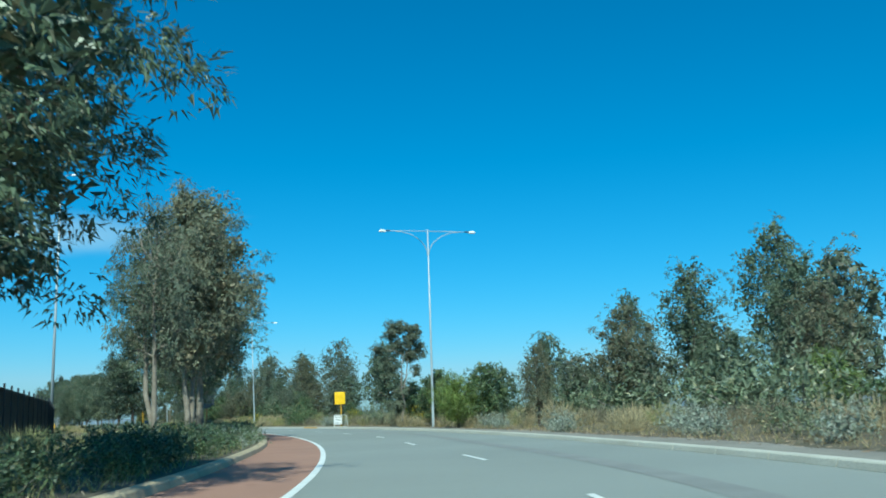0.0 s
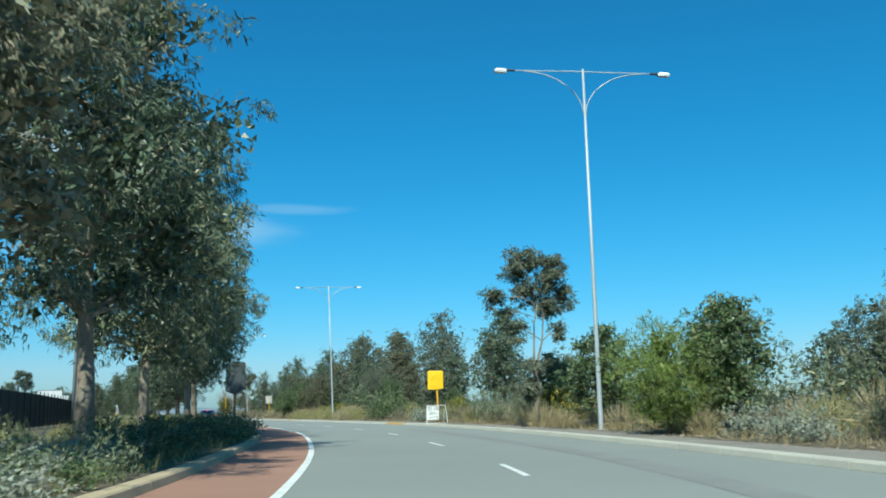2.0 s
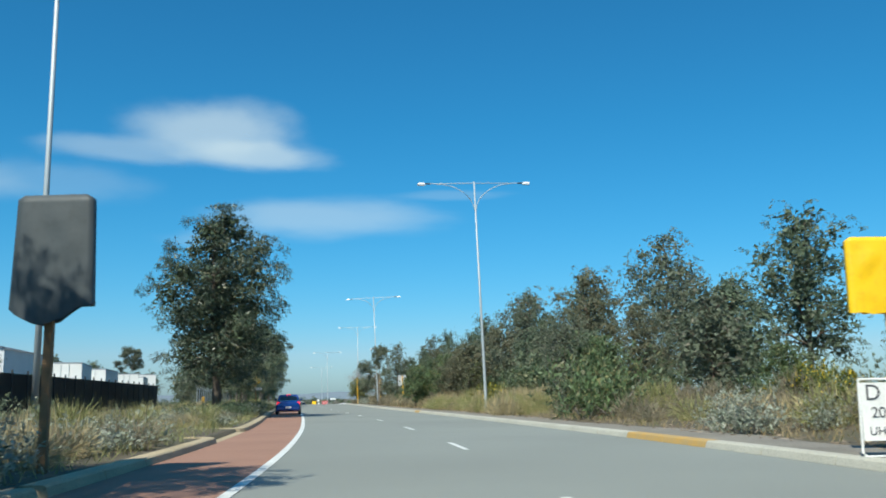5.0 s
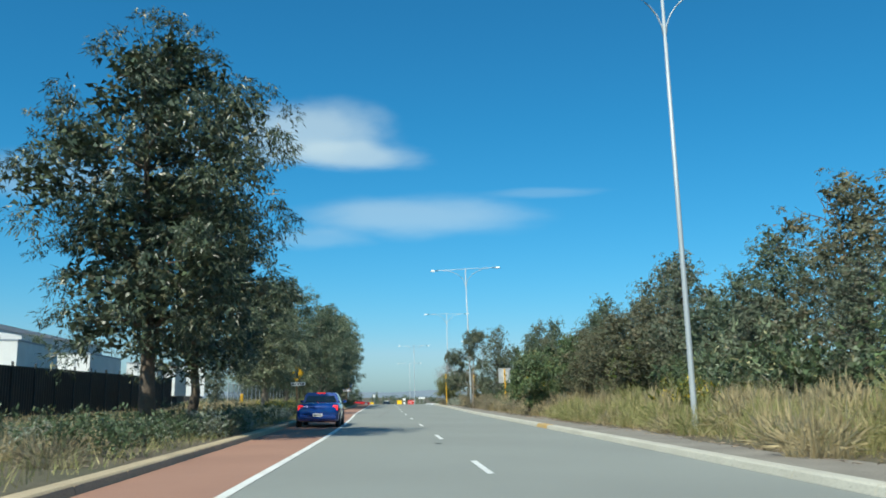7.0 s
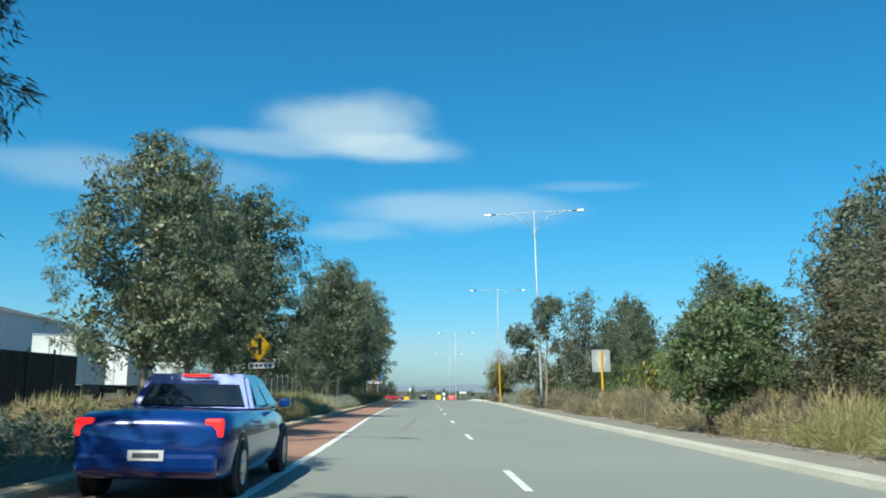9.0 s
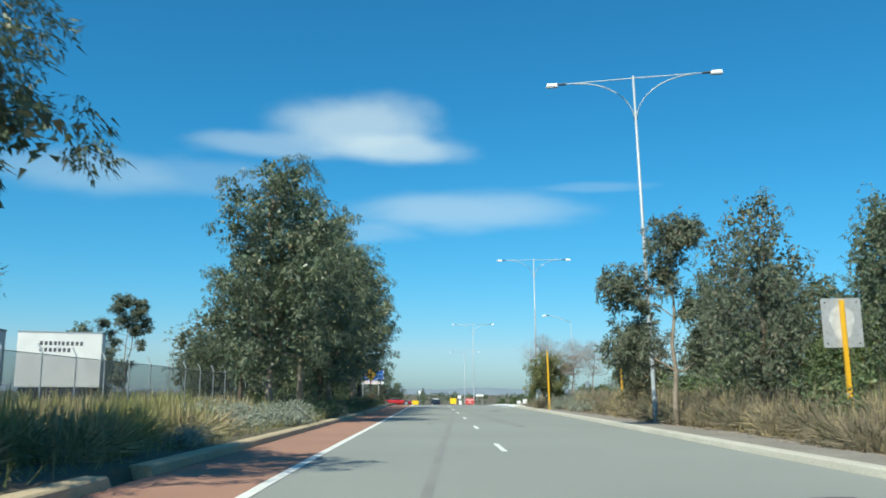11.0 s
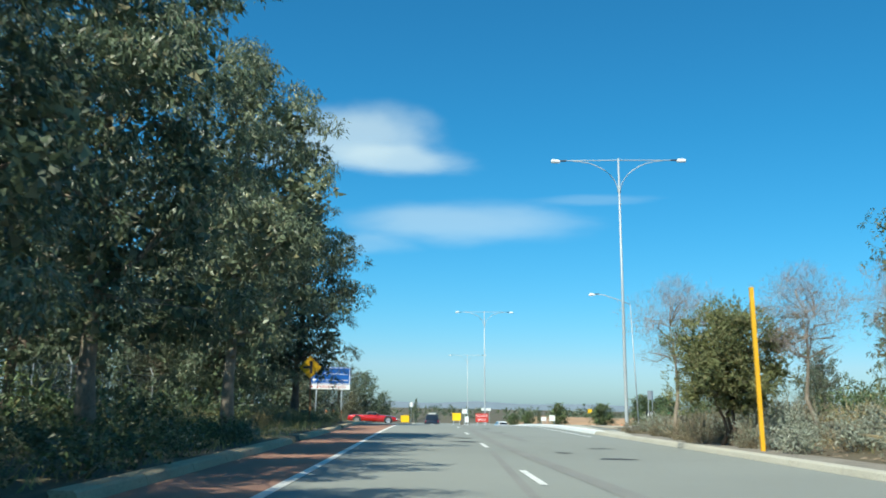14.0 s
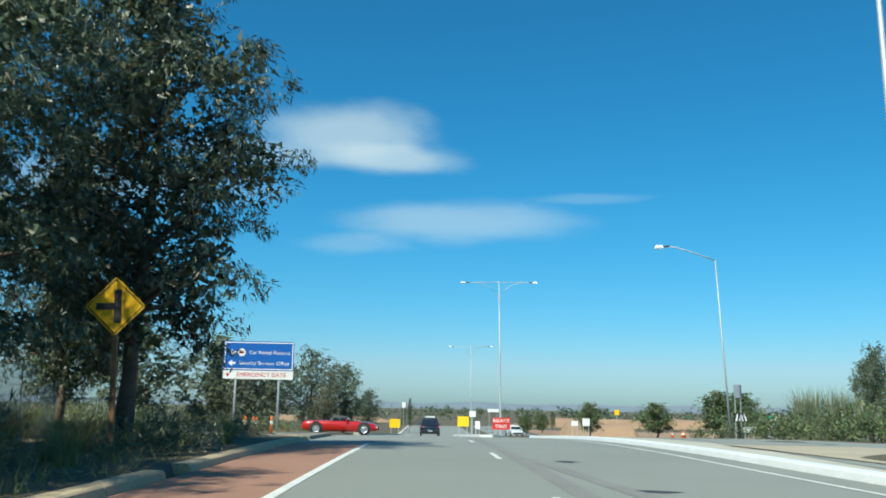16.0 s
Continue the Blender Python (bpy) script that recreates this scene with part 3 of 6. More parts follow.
def eucalypt(name, seed, h, r, base, leaf, bark, puffs=170, per=110, length=0.2, width=0.04, droop=0.9, lobes=None, trunks=1, trunk_r=0.16, puff_r=0.5, label="", group="", spreadz=1.0, inner=1.0, core=0.2, dense=23):
    """A gum tree: tapered trunks, limbs to each mass of foliage, drooping narrow leaves in clumps."""
    rng = np.random.default_rng(seed)
    axis = [(l[0], l[1], l[2], l[3] * 0.5, l[4] * 0.5, l[5] * 0.5) for l in lobes or ()]
    if lobes is None:
        lobes, axis = [], []
        k = max(9, int((h - base) / (r * 0.3)) * 3)
        for i in range(k):
            u = (i + 0.5) / k
            z = base + (h - base) * (0.08 + 0.84 * u)
            belly = max(0.5, math.sin(math.pi * (0.18 + 0.7 * u)) ** 0.6)
            rr = r * belly
            a = i * 2.4 + rng.uniform(-0.6, 0.6)
            o = rr * rng.uniform(0.38, 0.68) * (0.55 if u > 0.86 else 1.0)
            s = rr * rng.uniform(0.31, 0.45)
            lobes.append((o * math.cos(a), o * math.sin(a), z, s, s, s * rng.uniform(0.8, 1.15) * spreadz))
            if i % 3 == 0:
                axis.append((0, 0, z, rr * 0.6, rr * 0.6, (h - base) / k * 3.2))
    tree = thing(name, label, "tree", group=group)
    q, c = foliage(rng, lobes, puffs, per, puff_r, length, width, droop)
    for masses, n_in, reach, big in ((lobes, puffs * dense, 0.66, 1.0), (axis, puffs * dense // 2, 0.7, 1.0)):
        w = np.array([l[3] * l[5] for l in masses])
        lo = np.array(masses)[rng.choice(len(masses), n_in, p=w / w.sum())]
        pin = lo[:, :3] + unit(rng.normal(size=(n_in, 3))) * lo[:, 3:6] * rng.uniform(0.1, reach, (n_in, 1))
        din = unit(rng.normal(size=(n_in, 3)) * 0.7 + np.array([0, 0, -0.5 * droop]))
        q = np.concatenate([q, leaf_quads(rng, pin, din, core * inner * big, core * inner * big * 0.7)])
    crown = new("crown", quads("crown", q, leaf))
    crown.parent = tree
    bm = bmesh.new()
    forks = []
    for t in range(trunks):
        a = rng.uniform(0, 6.28) + t * 6.28 / trunks
        lean = 0.28 * r if trunks > 1 else 0.1 * r
        pts = [Vector((0.12 * t * math.cos(a), 0.12 * t * math.sin(a), -0.15))]
        top = h * (0.72 if trunks == 1 else rng.uniform(0.55, 0.75))
        for k in range(1, 7):
            u = k / 6
            pts.append(Vector((lean * u * math.cos(a) + rng.normal() * 0.07, lean * u * math.sin(a) + rng.normal() * 0.07, top * u)))
        rad = [trunk_r * (1.25 if k == 0 else 1 - 0.8 * k / 6) * (0.8 if trunks > 1 else 1) for k in range(7)]
        tube(pts, rad, 8, bm)
        forks += [(p, rr) for p, rr in zip(pts[2:], rad[2:])]
    for l in lobes:
        e = Vector(l[:3])
        below = [f for f in forks if f[0].z < e.z - 0.1] or forks[:1]
        s, sr = max(below, key=lambda f: f[0].z - 0.6 * (f[0] - e).length)
        m = (s + e) * 0.5 + Vector(rng.normal(size=3) * 0.18)
        m.z += 0.1
        tube([s, m, e], [sr * 0.6, sr * 0.4 + 0.01, 0.015], 4, bm, False)
        for k in range(1):
            t = e + Vector(unit(rng.normal(size=3)) * np.array(l[3:6]) * 0.8)
            tube([m, (m + t) * 0.5 + Vector(rng.normal(size=3) * 0.1), t], [0.025, 0.016, 0.006], 3, bm, False)
    part("trunk", bm, bark, tree, "", True)
    return tree


used = {}


def plant(proto, x, y, h, rz=0.0, wide=1.0, label="", sink=0.0):
    """A tree of this kind at a place, at its own height."""
    z = float(verge(np.array(x), np.array(y))) - sink
    k = h / proto["height"]
    m = pose(x, y, z, 0, 0, rz) @ Matrix.Diagonal((k * wide, k * wide, k, 1))
    if proto.name not in used:
        used[proto.name] = 1
        proto.matrix_world = m
        ob = proto
    else:
        src = proto
        keep = src.matrix_basis.copy()
        src.matrix_basis = Matrix.Identity(4)
        ob = copy_thing(src, m)
        src.matrix_basis = keep
    if label:
        ob["label"] = label
    return ob


def kind(proto, h):
    proto["height"] = float(h)
    return proto


G = "gum trees along the road"
near_a = kind(eucalypt("gum_tree", 11, 12, 3.4, 1.3, L_DARK, M_BARK, 215, 154, 0.155, 0.036, 0.75, trunk_r=0.17, puff_r=0.44, label="tall dense gum tree with drooping grey-green leaves", group=G), 12)
near_b = kind(eucalypt("gum_tree", 12, 12, 3.2, 2.0, L_OLIVE, M_BARK, 205, 154, 0.155, 0.036, 0.8, trunk_r=0.16, puff_r=0.44, label="tall gum tree with olive drooping leaves", group=G), 12)
near_c = kind(eucalypt("gum_tree", 13, 12, 3.5, 0.9, L_DARK, M_BARKD, 220, 154, 0.155, 0.036, 0.75, trunk_r=0.18, puff_r=0.44, dense=25, core=0.2, label="broad dark gum tree with a full low crown", group=G), 12)
# like near_c, with self-shade painted into its darker leaves
near_e = kind(eucalypt("gum_tree", 18, 12, 3.5, 1.5, L_SHADED, M_BARKD, 220, 154, 0.155, 0.036, 0.75, trunk_r=0.18, puff_r=0.44, dense=26, core=0.2, label="broad gum tree with a full crown and shade-darkened leaves", group=G), 12)
near_d = kind(eucalypt("gum_tree", 16, 12, 3.4, 2.5, L_DARK, M_BARK, 220, 154, 0.155, 0.036, 0.75, trunk_r=0.17, puff_r=0.44, label="tall gum tree with high hanging foliage", group=G), 12)
pale = kind(eucalypt("gum_tree", 14, 9, 2.0, 2.6, L_GREY, M_BARK, 110, 80, 0.15, 0.036, 0.9, trunks=2, trunk_r=0.15, puff_r=0.45, inner=0.5, label="thin pale gum tree forking into two trunks", group=G), 9)
brown = kind(eucalypt("gum_tree", 15, 12, 3.0, 2.6, L_TAN, M_BARK, 270, 98, 0.14, 0.038, 0.55, trunks=2, trunk_r=0.17, puff_r=0.52, label="gum tree with browned sparse leaves and pale trunk", group=G), 12)
far_a = kind(eucalypt("gum_tree", 21, 11, 2.9, 1.2, L_FAR, M_BARKD, 165, 56, 0.13, 0.05, 0.7, puff_r=0.42, core=0.24, dense=15, label="dark green gum tree behind the verge grass", group=G), 11)
far_b = kind(eucalypt("gum_tree", 22, 11, 3.4, 0.8, L_GREY, M_BARKD, 165, 56, 0.13, 0.05, 0.7, puff_r=0.42, core=0.24, dense=15, label="grey-green spreading gum tree behind the verge", group=G), 11)
far_c = kind(eucalypt("gum_tree", 23, 10, 3.2, 0.6, L_BROWN, M_BARKD, 165, 56, 0.13, 0.05, 0.6, puff_r=0.42, core=0.24, dense=15, label="brownish bushy gum tree behind the verge", group=G), 10)
low_a = kind(eucalypt("gum_tree", 28, 10, 3.3, 0.6, L_FAR, M_BARKD, 140, 35, 0.19, 0.085, 0.6, puff_r=0.65, core=0.42, dense=8, label="dark gum tree in the wood behind", group=G), 10)
low_b = kind(eucalypt("gum_tree", 29, 10, 3.6, 0.5, L_GREY, M_BARKD, 140, 35, 0.19, 0.085, 0.6, puff_r=0.65, core=0.42, dense=8, label="grey-green gum tree in the wood behind", group=G), 10)
round_t = kind(eucalypt("small_tree", 24, 4.2, 2.0, 0.5, L_SHRUB, M_BARKD, 110, 63, 0.1, 0.04, 0.3, trunk_r=0.09, puff_r=0.32, core=0.17, label="small rounded green tree in dry grass", group="small trees"), 4.2)
wattle = kind(eucalypt("wattle_bush", 25, 3.2, 1.8, 0.3, L_WATTLE, M_BARKD, 130, 84, 0.16, 0.02, -0.5, trunk_r=0.07, puff_r=0.4, core=0.12, label="feathery bright green wattle bush", group="small trees"), 3.2)
oval_t = kind(eucalypt("small_tree", 30, 3.9, 1.75, 0.9, L_OVAL, M_BARKD, 230, 77, 0.085, 0.028, -0.4, trunks=3, trunk_r=0.06, puff_r=0.3, core=0.12, dense=26, label="rounded olive-brown bushy tree on thin stems", group="small trees"), 3.9)
FORK = [(-0.6, 0.1, 7.4, 0.62, 0.55, 0.95), (0.75, -0.1, 7.1, 0.58, 0.55, 0.95), (-0.2, 0.2, 6.3, 0.62, 0.55, 0.55), (-1.7, 0, 5.9, 0.42, 0.4, 0.42), (1.4, 0.1, 6.0, 0.48, 0.45, 0.55),
        (0.7, 0.2, 5.6, 0.48, 0.45, 0.45), (-0.85, 0.1, 4.4, 0.4, 0.4, 0.5), (1.1, 0, 4.5, 0.34, 0.34, 0.34), (0.1, 0, 2.7, 0.6, 0.55, 0.5), (-0.4, 0.1, 1.7, 0.65, 0.55, 0.5), (-1.1, 0, 5.2, 0.3, 0.3, 0.3), (0.05, 0.1, 7.7, 0.4, 0.4, 0.6)]
fork_t = kind(eucalypt("gum_tree", 26, 8.5, 2, 2, L_GREY, M_BARK, 150, 110, 0.15, 0.05, 0.7, lobes=FORK, trunks=2, trunk_r=0.11, puff_r=0.2, core=0.16, label="open forked gum tree with separate leaf clumps", group=G), 8.5)
bare_t = kind(eucalypt("bare_tree", 27, 5.2, 1.5, 2.3, L_BARE, M_BARK, 170, 56, 0.2, 0.007, -0.5, trunks=1, trunk_r=0.08, puff_r=0.36, core=0.12, inner=0.25, dense=3, label="thin nearly leafless grey tree", group="small trees"), 5.2)

# the row behind the left kerb
plant(near_d, -22.6, -126.8, 12.2, 40, 1.4)
plant(near_c, -26.5, -137.0, 11.0, 75)
plant(pale, -16.7, -106.8, 9.2, 20)
plant(brown, -14.0, -98.5, 12.2, 100, 1.1)
plant(near_d, -11.9, -89.7, 13.6, 10, 1.2)
plant(near_b, -10.5, -78.9, 13.4, 200, 1.12)
plant(near_b, -8.6, -70.4, 11.3, 120, 1.1)
plant(near_d, -7.9, -63.9, 10.8, 300, 1.12)
plant(near_e, -6.8, -16.0, 12.8, 60, 1.25)
plant(near_e, -7.7, -6.9, 10.6, 150, 1.25)
plant(near_b, -6.9, 6.5, 7.6, 250, 1.15)
plant(near_a, -7.7, 22.8, 10.2, 20, 1.15)
plant(near_d, -9.3, 24.4, 9.6, 200, 1.05)
plant(near_b, -7.9, 14.0, 8.4, 70, 1.1)
plant(near_a, -7.5, 49.0, 11.0, 130, 1.02)
plant(near_b, -7.8, 57.5, 11.3, 310, 1.15)
plant(near_c, -8.0, 65.0, 11.0, 220, 1.08)
plant(near_a, -8.3, 72.6, 12.4, 80, 1.12)
plant(near_b, -7.8, 82.0, 12.4, 190, 1.15)
plant(near_c, -10.2, 90.5, 11.0, 30, 0.9)
plant(near_e, -9.6, 105.0, 13.4, 240, 1.1)
plant(near_e, -12.8, 109.0, 8.4, 110, 1.05)
plant(near_c, -11.6, 94.0, 9.9, 130, 1.1)
plant(near_c, -11.9, 99.8, 12.5, 250, 1.05)
for x, y, h, k in ((-20.5, 184, 9.6, far_a), (-16.5, 188, 10.2, far_b), (-13.5, 194, 8.8, far_a), (-11.4, 205, 6.2, far_a), (-24, 178, 8.5, far_a), (-13.5, 176, 4.6, far_c), (-19, 152, 7.6, low_a), (-15.5, 149, 5.6, low_b), (-23, 146, 8.2, low_a)):
    plant(k, x, y, h, x * 31, 1.45)
# the first three are added behind the row to shade the verge below
for x, y, h, k in ((-10.8, 58, 8.5, far_a), (-11.2, 67, 9.0, far_b), (-11.5, 76, 9.5, far_a), (-16, 70, 5.0, far_a), (-18.5, 82, 7.5, low_b), (-19, 94, 8.0, low_a), (-16.5, 104, 7.0, far_b), (-14.6, 97.5, 10.0, far_b), (-14.8, 88.5, 10.0, far_a), (-20, 112, 8.0, low_a)):
    plant(k, x, y, h, x * 37, 1.3 if k in (low_a, low_b) else 1.0)
# behind the far fence on the left
for i, (x, y, h) in enumerate(((-30, 150, 10), (-36, 140, 8.5), (-44, 120, 9.5), (-26, 118, 6.5), (-60, 110, 9), (-45, 60, 8.5), (-70, 60, 10), (-52, 150, 9), (-40, -15, 6.5), (-48, -30, 6), (-30, -52, 5.5), (-38, -66, 6), (-28, 30, 6), (-26, 128, 7.5))):
    plant((low_a, low_b)[i % 2], x, y, h, i * 53, 1.1)
# the wood right of the road
for i, (x, y, h, k, w) in enumerate((
        (3.9, -99.1, 4.6, far_c, 0.85), (9.6, -99.2, 6.7, far_c, 1.1), (21.3, -84.3, 9.9, far_a, 0.95), (20.2, -92.7, 10.9, far_a, 1.1), (31.9, -88.9, 15.5, far_a, 0.95), (18, -104, 9.5, far_a, 1.15), (15, -108, 7.0, far_c, 1.2), (26, -100, 11, low_b, 1.0),
        (22, -80, 5.0, far_c, 1.2), (16, -84, 4.6, far_b, 1.2), (27, -70, 4.6, low_a, 1.3), (19, -60, 2.2, far_b, 1.3), (17, -50, 2.1, far_b, 1.1), (21, -42, 2.4, far_c, 1.2),
        (25.4, -24.5, 11.0, far_a, 1.35), (18.5, -7.5, 9.8, far_c, 1.15), (23.8, -8.4, 12.6, far_b, 1.05), (21, -18, 9.0, far_b, 1.1), (28, -34, 5.2, low_a, 1.2), (17.5, 2.0, 7.2, far_a, 1.15), (15, -26, 5.0, far_c, 1.2), (15.5, -14, 5.6, far_b, 1.2),
        (21.7, 26.3, 12.3, far_b, 1.05), (26.0, 17.6, 12.5, far_a, 1.05), (25.3, 37.8, 13.5, low_b, 1.0), (16.5, 16, 7.2, far_c, 1.25), (18.5, 25, 8.2, far_b, 1.2), (15.5, 33, 6.6, far_b, 1.25), (19, 44, 9.0, far_a, 1.0), (14.0, 24, 5.6, far_c, 1.2),
        (25.0, 65.4, 13.1, far_a, 1.0), (17.5, 69.9, 10.2, far_b, 1.0), (16.5, 60, 7.2, far_c, 1.25), (25.5, 106.0, 14.5, far_a, 0.95), (15.0, 84.0, 6.8, far_c, 1.25), (18.5, 79.0, 8.0, far_b, 1.1), (24, 96, 9.0, low_b, 1.1), (27, 80, 9.5, low_a, 1.1),
        (9.3, 42.4, 7.9, far_b, 0.9), (12.5, 40.5, 6.6, far_a, 0.85), (8.0, 55.6, 4.6, far_c, 0.95), (11.6, 3.4, 4.9, far_c, 1.8), (10.9, 9.0, 3.9, far_c, 1.5), (9.8, -30.6, 5.0, far_b, 0.95), (11.8, 47.6, 5.8, far_a, 1.0), (38, -45, 10, low_a, 1.1), (35, -20, 6.0, low_b, 1.1), (36, 5, 11, low_a, 1.1), (36, 50, 11, low_b, 1.1), (42, -70, 10, low_b, 1.2), (47, -100, 11, low_a, 1.2),
        (13.5, -78, 4.2, low_a, 1.3), (14, -54, 1.7, low_b, 1.3), (13.5, -38, 4.4, low_b, 1.3), (17, -32, 5.4, low_a, 1.3), (13.2, -24, 3.8, low_a, 1.3), (14.2, 6, 4.6, low_b, 1.3), (19, 10, 6.4, low_a, 1.3), (16.5, -3, 5.4, low_b, 1.3), (20, 58, 6.5, low_a, 1.3), (13.5, -89, 4.6, low_b, 1.3), (10, -101, 4.4, low_b, 1.2), (8.5, -109, 4.0, low_a, 1.3))):
    plant(k, x, y, h, i * 67, w)
plant(oval_t, 6.8, 81.4, 4.05, 30, 1.2)
plant(fork_t, 7.0, -73.1, 8.6, 0, 1.15)
plant(fork_t, -35, 110, 11.5, 40, 1.1)
FORK_2 = [(0, 0, 6.6, 0.95, 0.9, 0.9), (-0.3, 0.3, 5.4, 0.75, 0.7, 0.7), (-1.8, 0, 4.9, 0.75, 0.7, 0.7), (-1.65, 0.1, 2.75, 0.9, 0.8, 0.85), (-1.1, 0.2, 4.2, 0.45, 0.45, 0.5), (0.6, 0.3, 4.1, 0.5, 0.5, 0.6), (0.5, 0, 7.0, 0.6, 0.6, 0.5), (0.9, 0.2, 2.4, 0.6, 0.6, 0.8)]
lobed_t = kind(eucalypt("gum_tree", 17, 7.9, 2, 2, L_GREY, M_BARK, 150, 90, 0.15, 0.055, 0.5, lobes=FORK_2, trunks=1, trunk_r=0.11, puff_r=0.26, core=0.17, label="open gum tree with pale trunk and rounded leaf masses", group=G), 7.9)
plant(lobed_t, 7.4, 45.6, 7.9, 0, 1.0)
for x, y, h in ((6.0, -89.4, 4.1), (7.2, -79.3, 4.3), (9.6, -69.5, 3.6), (11.4, -31.0, 3.2), (8.1, 10.8, 4.0), (11.5, 17.5, 4.6), (12, 52, 3.2), (11.2, 41.6, 2.3), (14, -20, 4.0), (13.0, -44, 1.9), (11.3, 74, 3.0)):
    plant(round_t, x, y, h, x * 77, 1.0)
for x, y, h in ((4.3, -88.6, 3.2), (12.8, 31, 3.0), (9.8, -113, 2.6), (13.5, 8, 3.2), (14.2, 46, 3.4)):
    plant(wattle, x, y, h, x * 50, 1.05)
for x, y, h in ((7.0, 88.2, 5.5), (8.4, 79.6, 4.5), (9.0, 74.6, 4.0)):
    plant(bare_t, x, y, h, x * 90, 1.1)


# ---- shrubs and grass ----
def shrub(name, seed, r, h, leaf, n, length, width, up, label, group):
    """A low shrub: twigs from the base and a dome of small leaves."""
    rng = np.random.default_rng(seed)
    ob = thing(name, label, "shrub", group=group)
    lobes = [(r * 0.55 * math.cos(a), r * 0.55 * math.sin(a), h * rng.uniform(0.4, 0.6), r * rng.uniform(0.4, 0.55), r * rng.uniform(0.4, 0.55), h * rng.uniform(0.32, 0.5)) for a in np.linspace(0, 6.28, 7)[:-1]]
    lobes.append((0, 0, h * 0.58, r * 0.5, r * 0.5, h * 0.42))
    q, c = foliage(rng, lobes, n // 21, 21, r * 0.22, length, width, up)
    m = n // 3
    pin = unit(rng.normal(size=(m, 3))) * np.array([r * 0.7, r * 0.7, h * 0.42]) * rng.uniform(0.2, 1, (m, 1)) + np.array([0, 0, h * 0.42])
    q = np.concatenate([q, leaf_quads(rng, pin, unit(rng.normal(size=(m, 3))), 0.1, 0.06)])
    q[:, :, 2] = np.maximum(q[:, :, 2], 0.01)
    lf = new("foliage", quads("foliage", q, leaf))
    lf.parent = ob
    bm = bmesh.new()
    for p in c[::9]:
        tube([(0, 0, -0.05), Vector(p) * 0.5, Vector(p)], [0.016, 0.011, 0.004], 3, bm, False)
    part("stem", bm, L_TWIG, ob)
    ob["height"] = float(h)
    return ob


def blades(rng, n, r, h, lean=0.5, w=0.009):
    """Arching blades from one foot: two quads each."""
    a = rng.uniform(0, 6.28, n)
    rad = r * 0.35 * np.sqrt(rng.uniform(0, 1, n))
    b = np.stack([rad * np.cos(a), rad * np.sin(a), np.zeros(n)], 1)
    dirn = np.stack([np.cos(a), np.sin(a), np.zeros(n)], 1) + rng.normal(size=(n, 3)) * 0.3
    dirn[:, 2] = 0
    hh = (h * rng.uniform(0.55, 1.1, n))[:, None]
    out = (r * rng.uniform(0.1, 0.9, n))[:, None] * lean
    up = np.array([0, 0, 1.0])
    m = b + dirn * out * 0.4 + up * hh * 0.6
    t = b + dirn * out * 1.2 + up * hh * rng.uniform(0.85, 1.05, (n, 1))
    s = np.stack([-np.sin(a), np.cos(a), np.zeros(n)], 1) * w
    return np.concatenate([np.stack([b - s, b + s, m + s * 0.5], 1), np.stack([m - s, m + s, t], 1)])


def tussock(name, seed, r, h, leaf, n, label, group):
    rng = np.random.default_rng(seed)
    ob = tagged(new(name, quads("blades", blades(rng, n, r, h, 0.8, 0.006), leaf)), label, "grass", group)
    ob["height"] = float(h)
    return ob


def mound(name, seed, r, h, leaf, n, width, label, group):
    """A fountain of fine stems from one foot to a lumpy, fuzzy dome."""
    rng = np.random.default_rng(seed)
    d = unit(rng.normal(size=(n, 3)))
    d[:, 2] = np.abs(d[:, 2]) + 0.12
    az = np.arctan2(d[:, 1], d[:, 0])
    lump = (0.8 + 0.13 * np.sin(3 * az + seed) + 0.1 * np.sin(7 * az + 5 * d[:, 2]))[:, None]
    foot = np.stack([np.cos(az), np.sin(az), np.zeros(n)], 1) * r * 0.45 * np.sqrt(rng.uniform(0, 1, (n, 1)))
    tip = d * np.array([r, r, h]) * lump * (0.6 + 0.45 * rng.uniform(0, 1, (n, 1)) ** 0.5)
    mid = foot + (tip - foot) * 0.55 + np.array([0, 0, 0.07 * h])
    side = unit(np.cross(tip - foot, rng.normal(size=(n, 3)))) * width
    q = np.concatenate([np.stack([foot - side * 0.6, foot + side * 0.6, mid], 1), np.stack([mid - side, mid + side, tip], 1)])
    ob = tagged(new(name, quads("stems", q, leaf)), label, "grass", group)
    ob["height"] = float(h)
    return ob


straw_m = mound("grass_hummock", 38, 0.95, 0.85, L_STRAW, 430, 0.011, "rounded hummock of pale dry grass", "dry hummocks")
brown_m = mound("brush_hummock", 39, 1.0, 0.9, L_BRUSH, 400, 0.01, "rounded hummock of brown brushy stems", "brush hummocks")
rush_m = mound("rush_hummock", 40, 0.95, 0.95, L_RUSH, 480, 0.007, "rounded hummock of green and straw rushes", "rush hummocks")
silver = shrub("silver_shrub", 31, 0.95, 0.75, L_SILVER, 1180, 0.062, 0.026, -0.2, "low silver-grey shrub beside the kerb", "silver shrubs")
hedge = shrub("dark_shrub", 32, 1.05, 0.95, L_HEDGE, 740, 0.08, 0.04, 0.1, "dense dark green shrub beside the kerb", "dark shrubs")
green_s = shrub("green_shrub", 33, 0.9, 0.9, L_SHRUB, 780, 0.1, 0.036, -0.2, "green shrub with small leaves", "green shrubs")
olive_s = shrub("olive_shrub", 34, 1.0, 1.1, L_OLIVE, 660, 0.11, 0.033, -0.3, "olive brown shrub among dry grass", "olive shrubs")
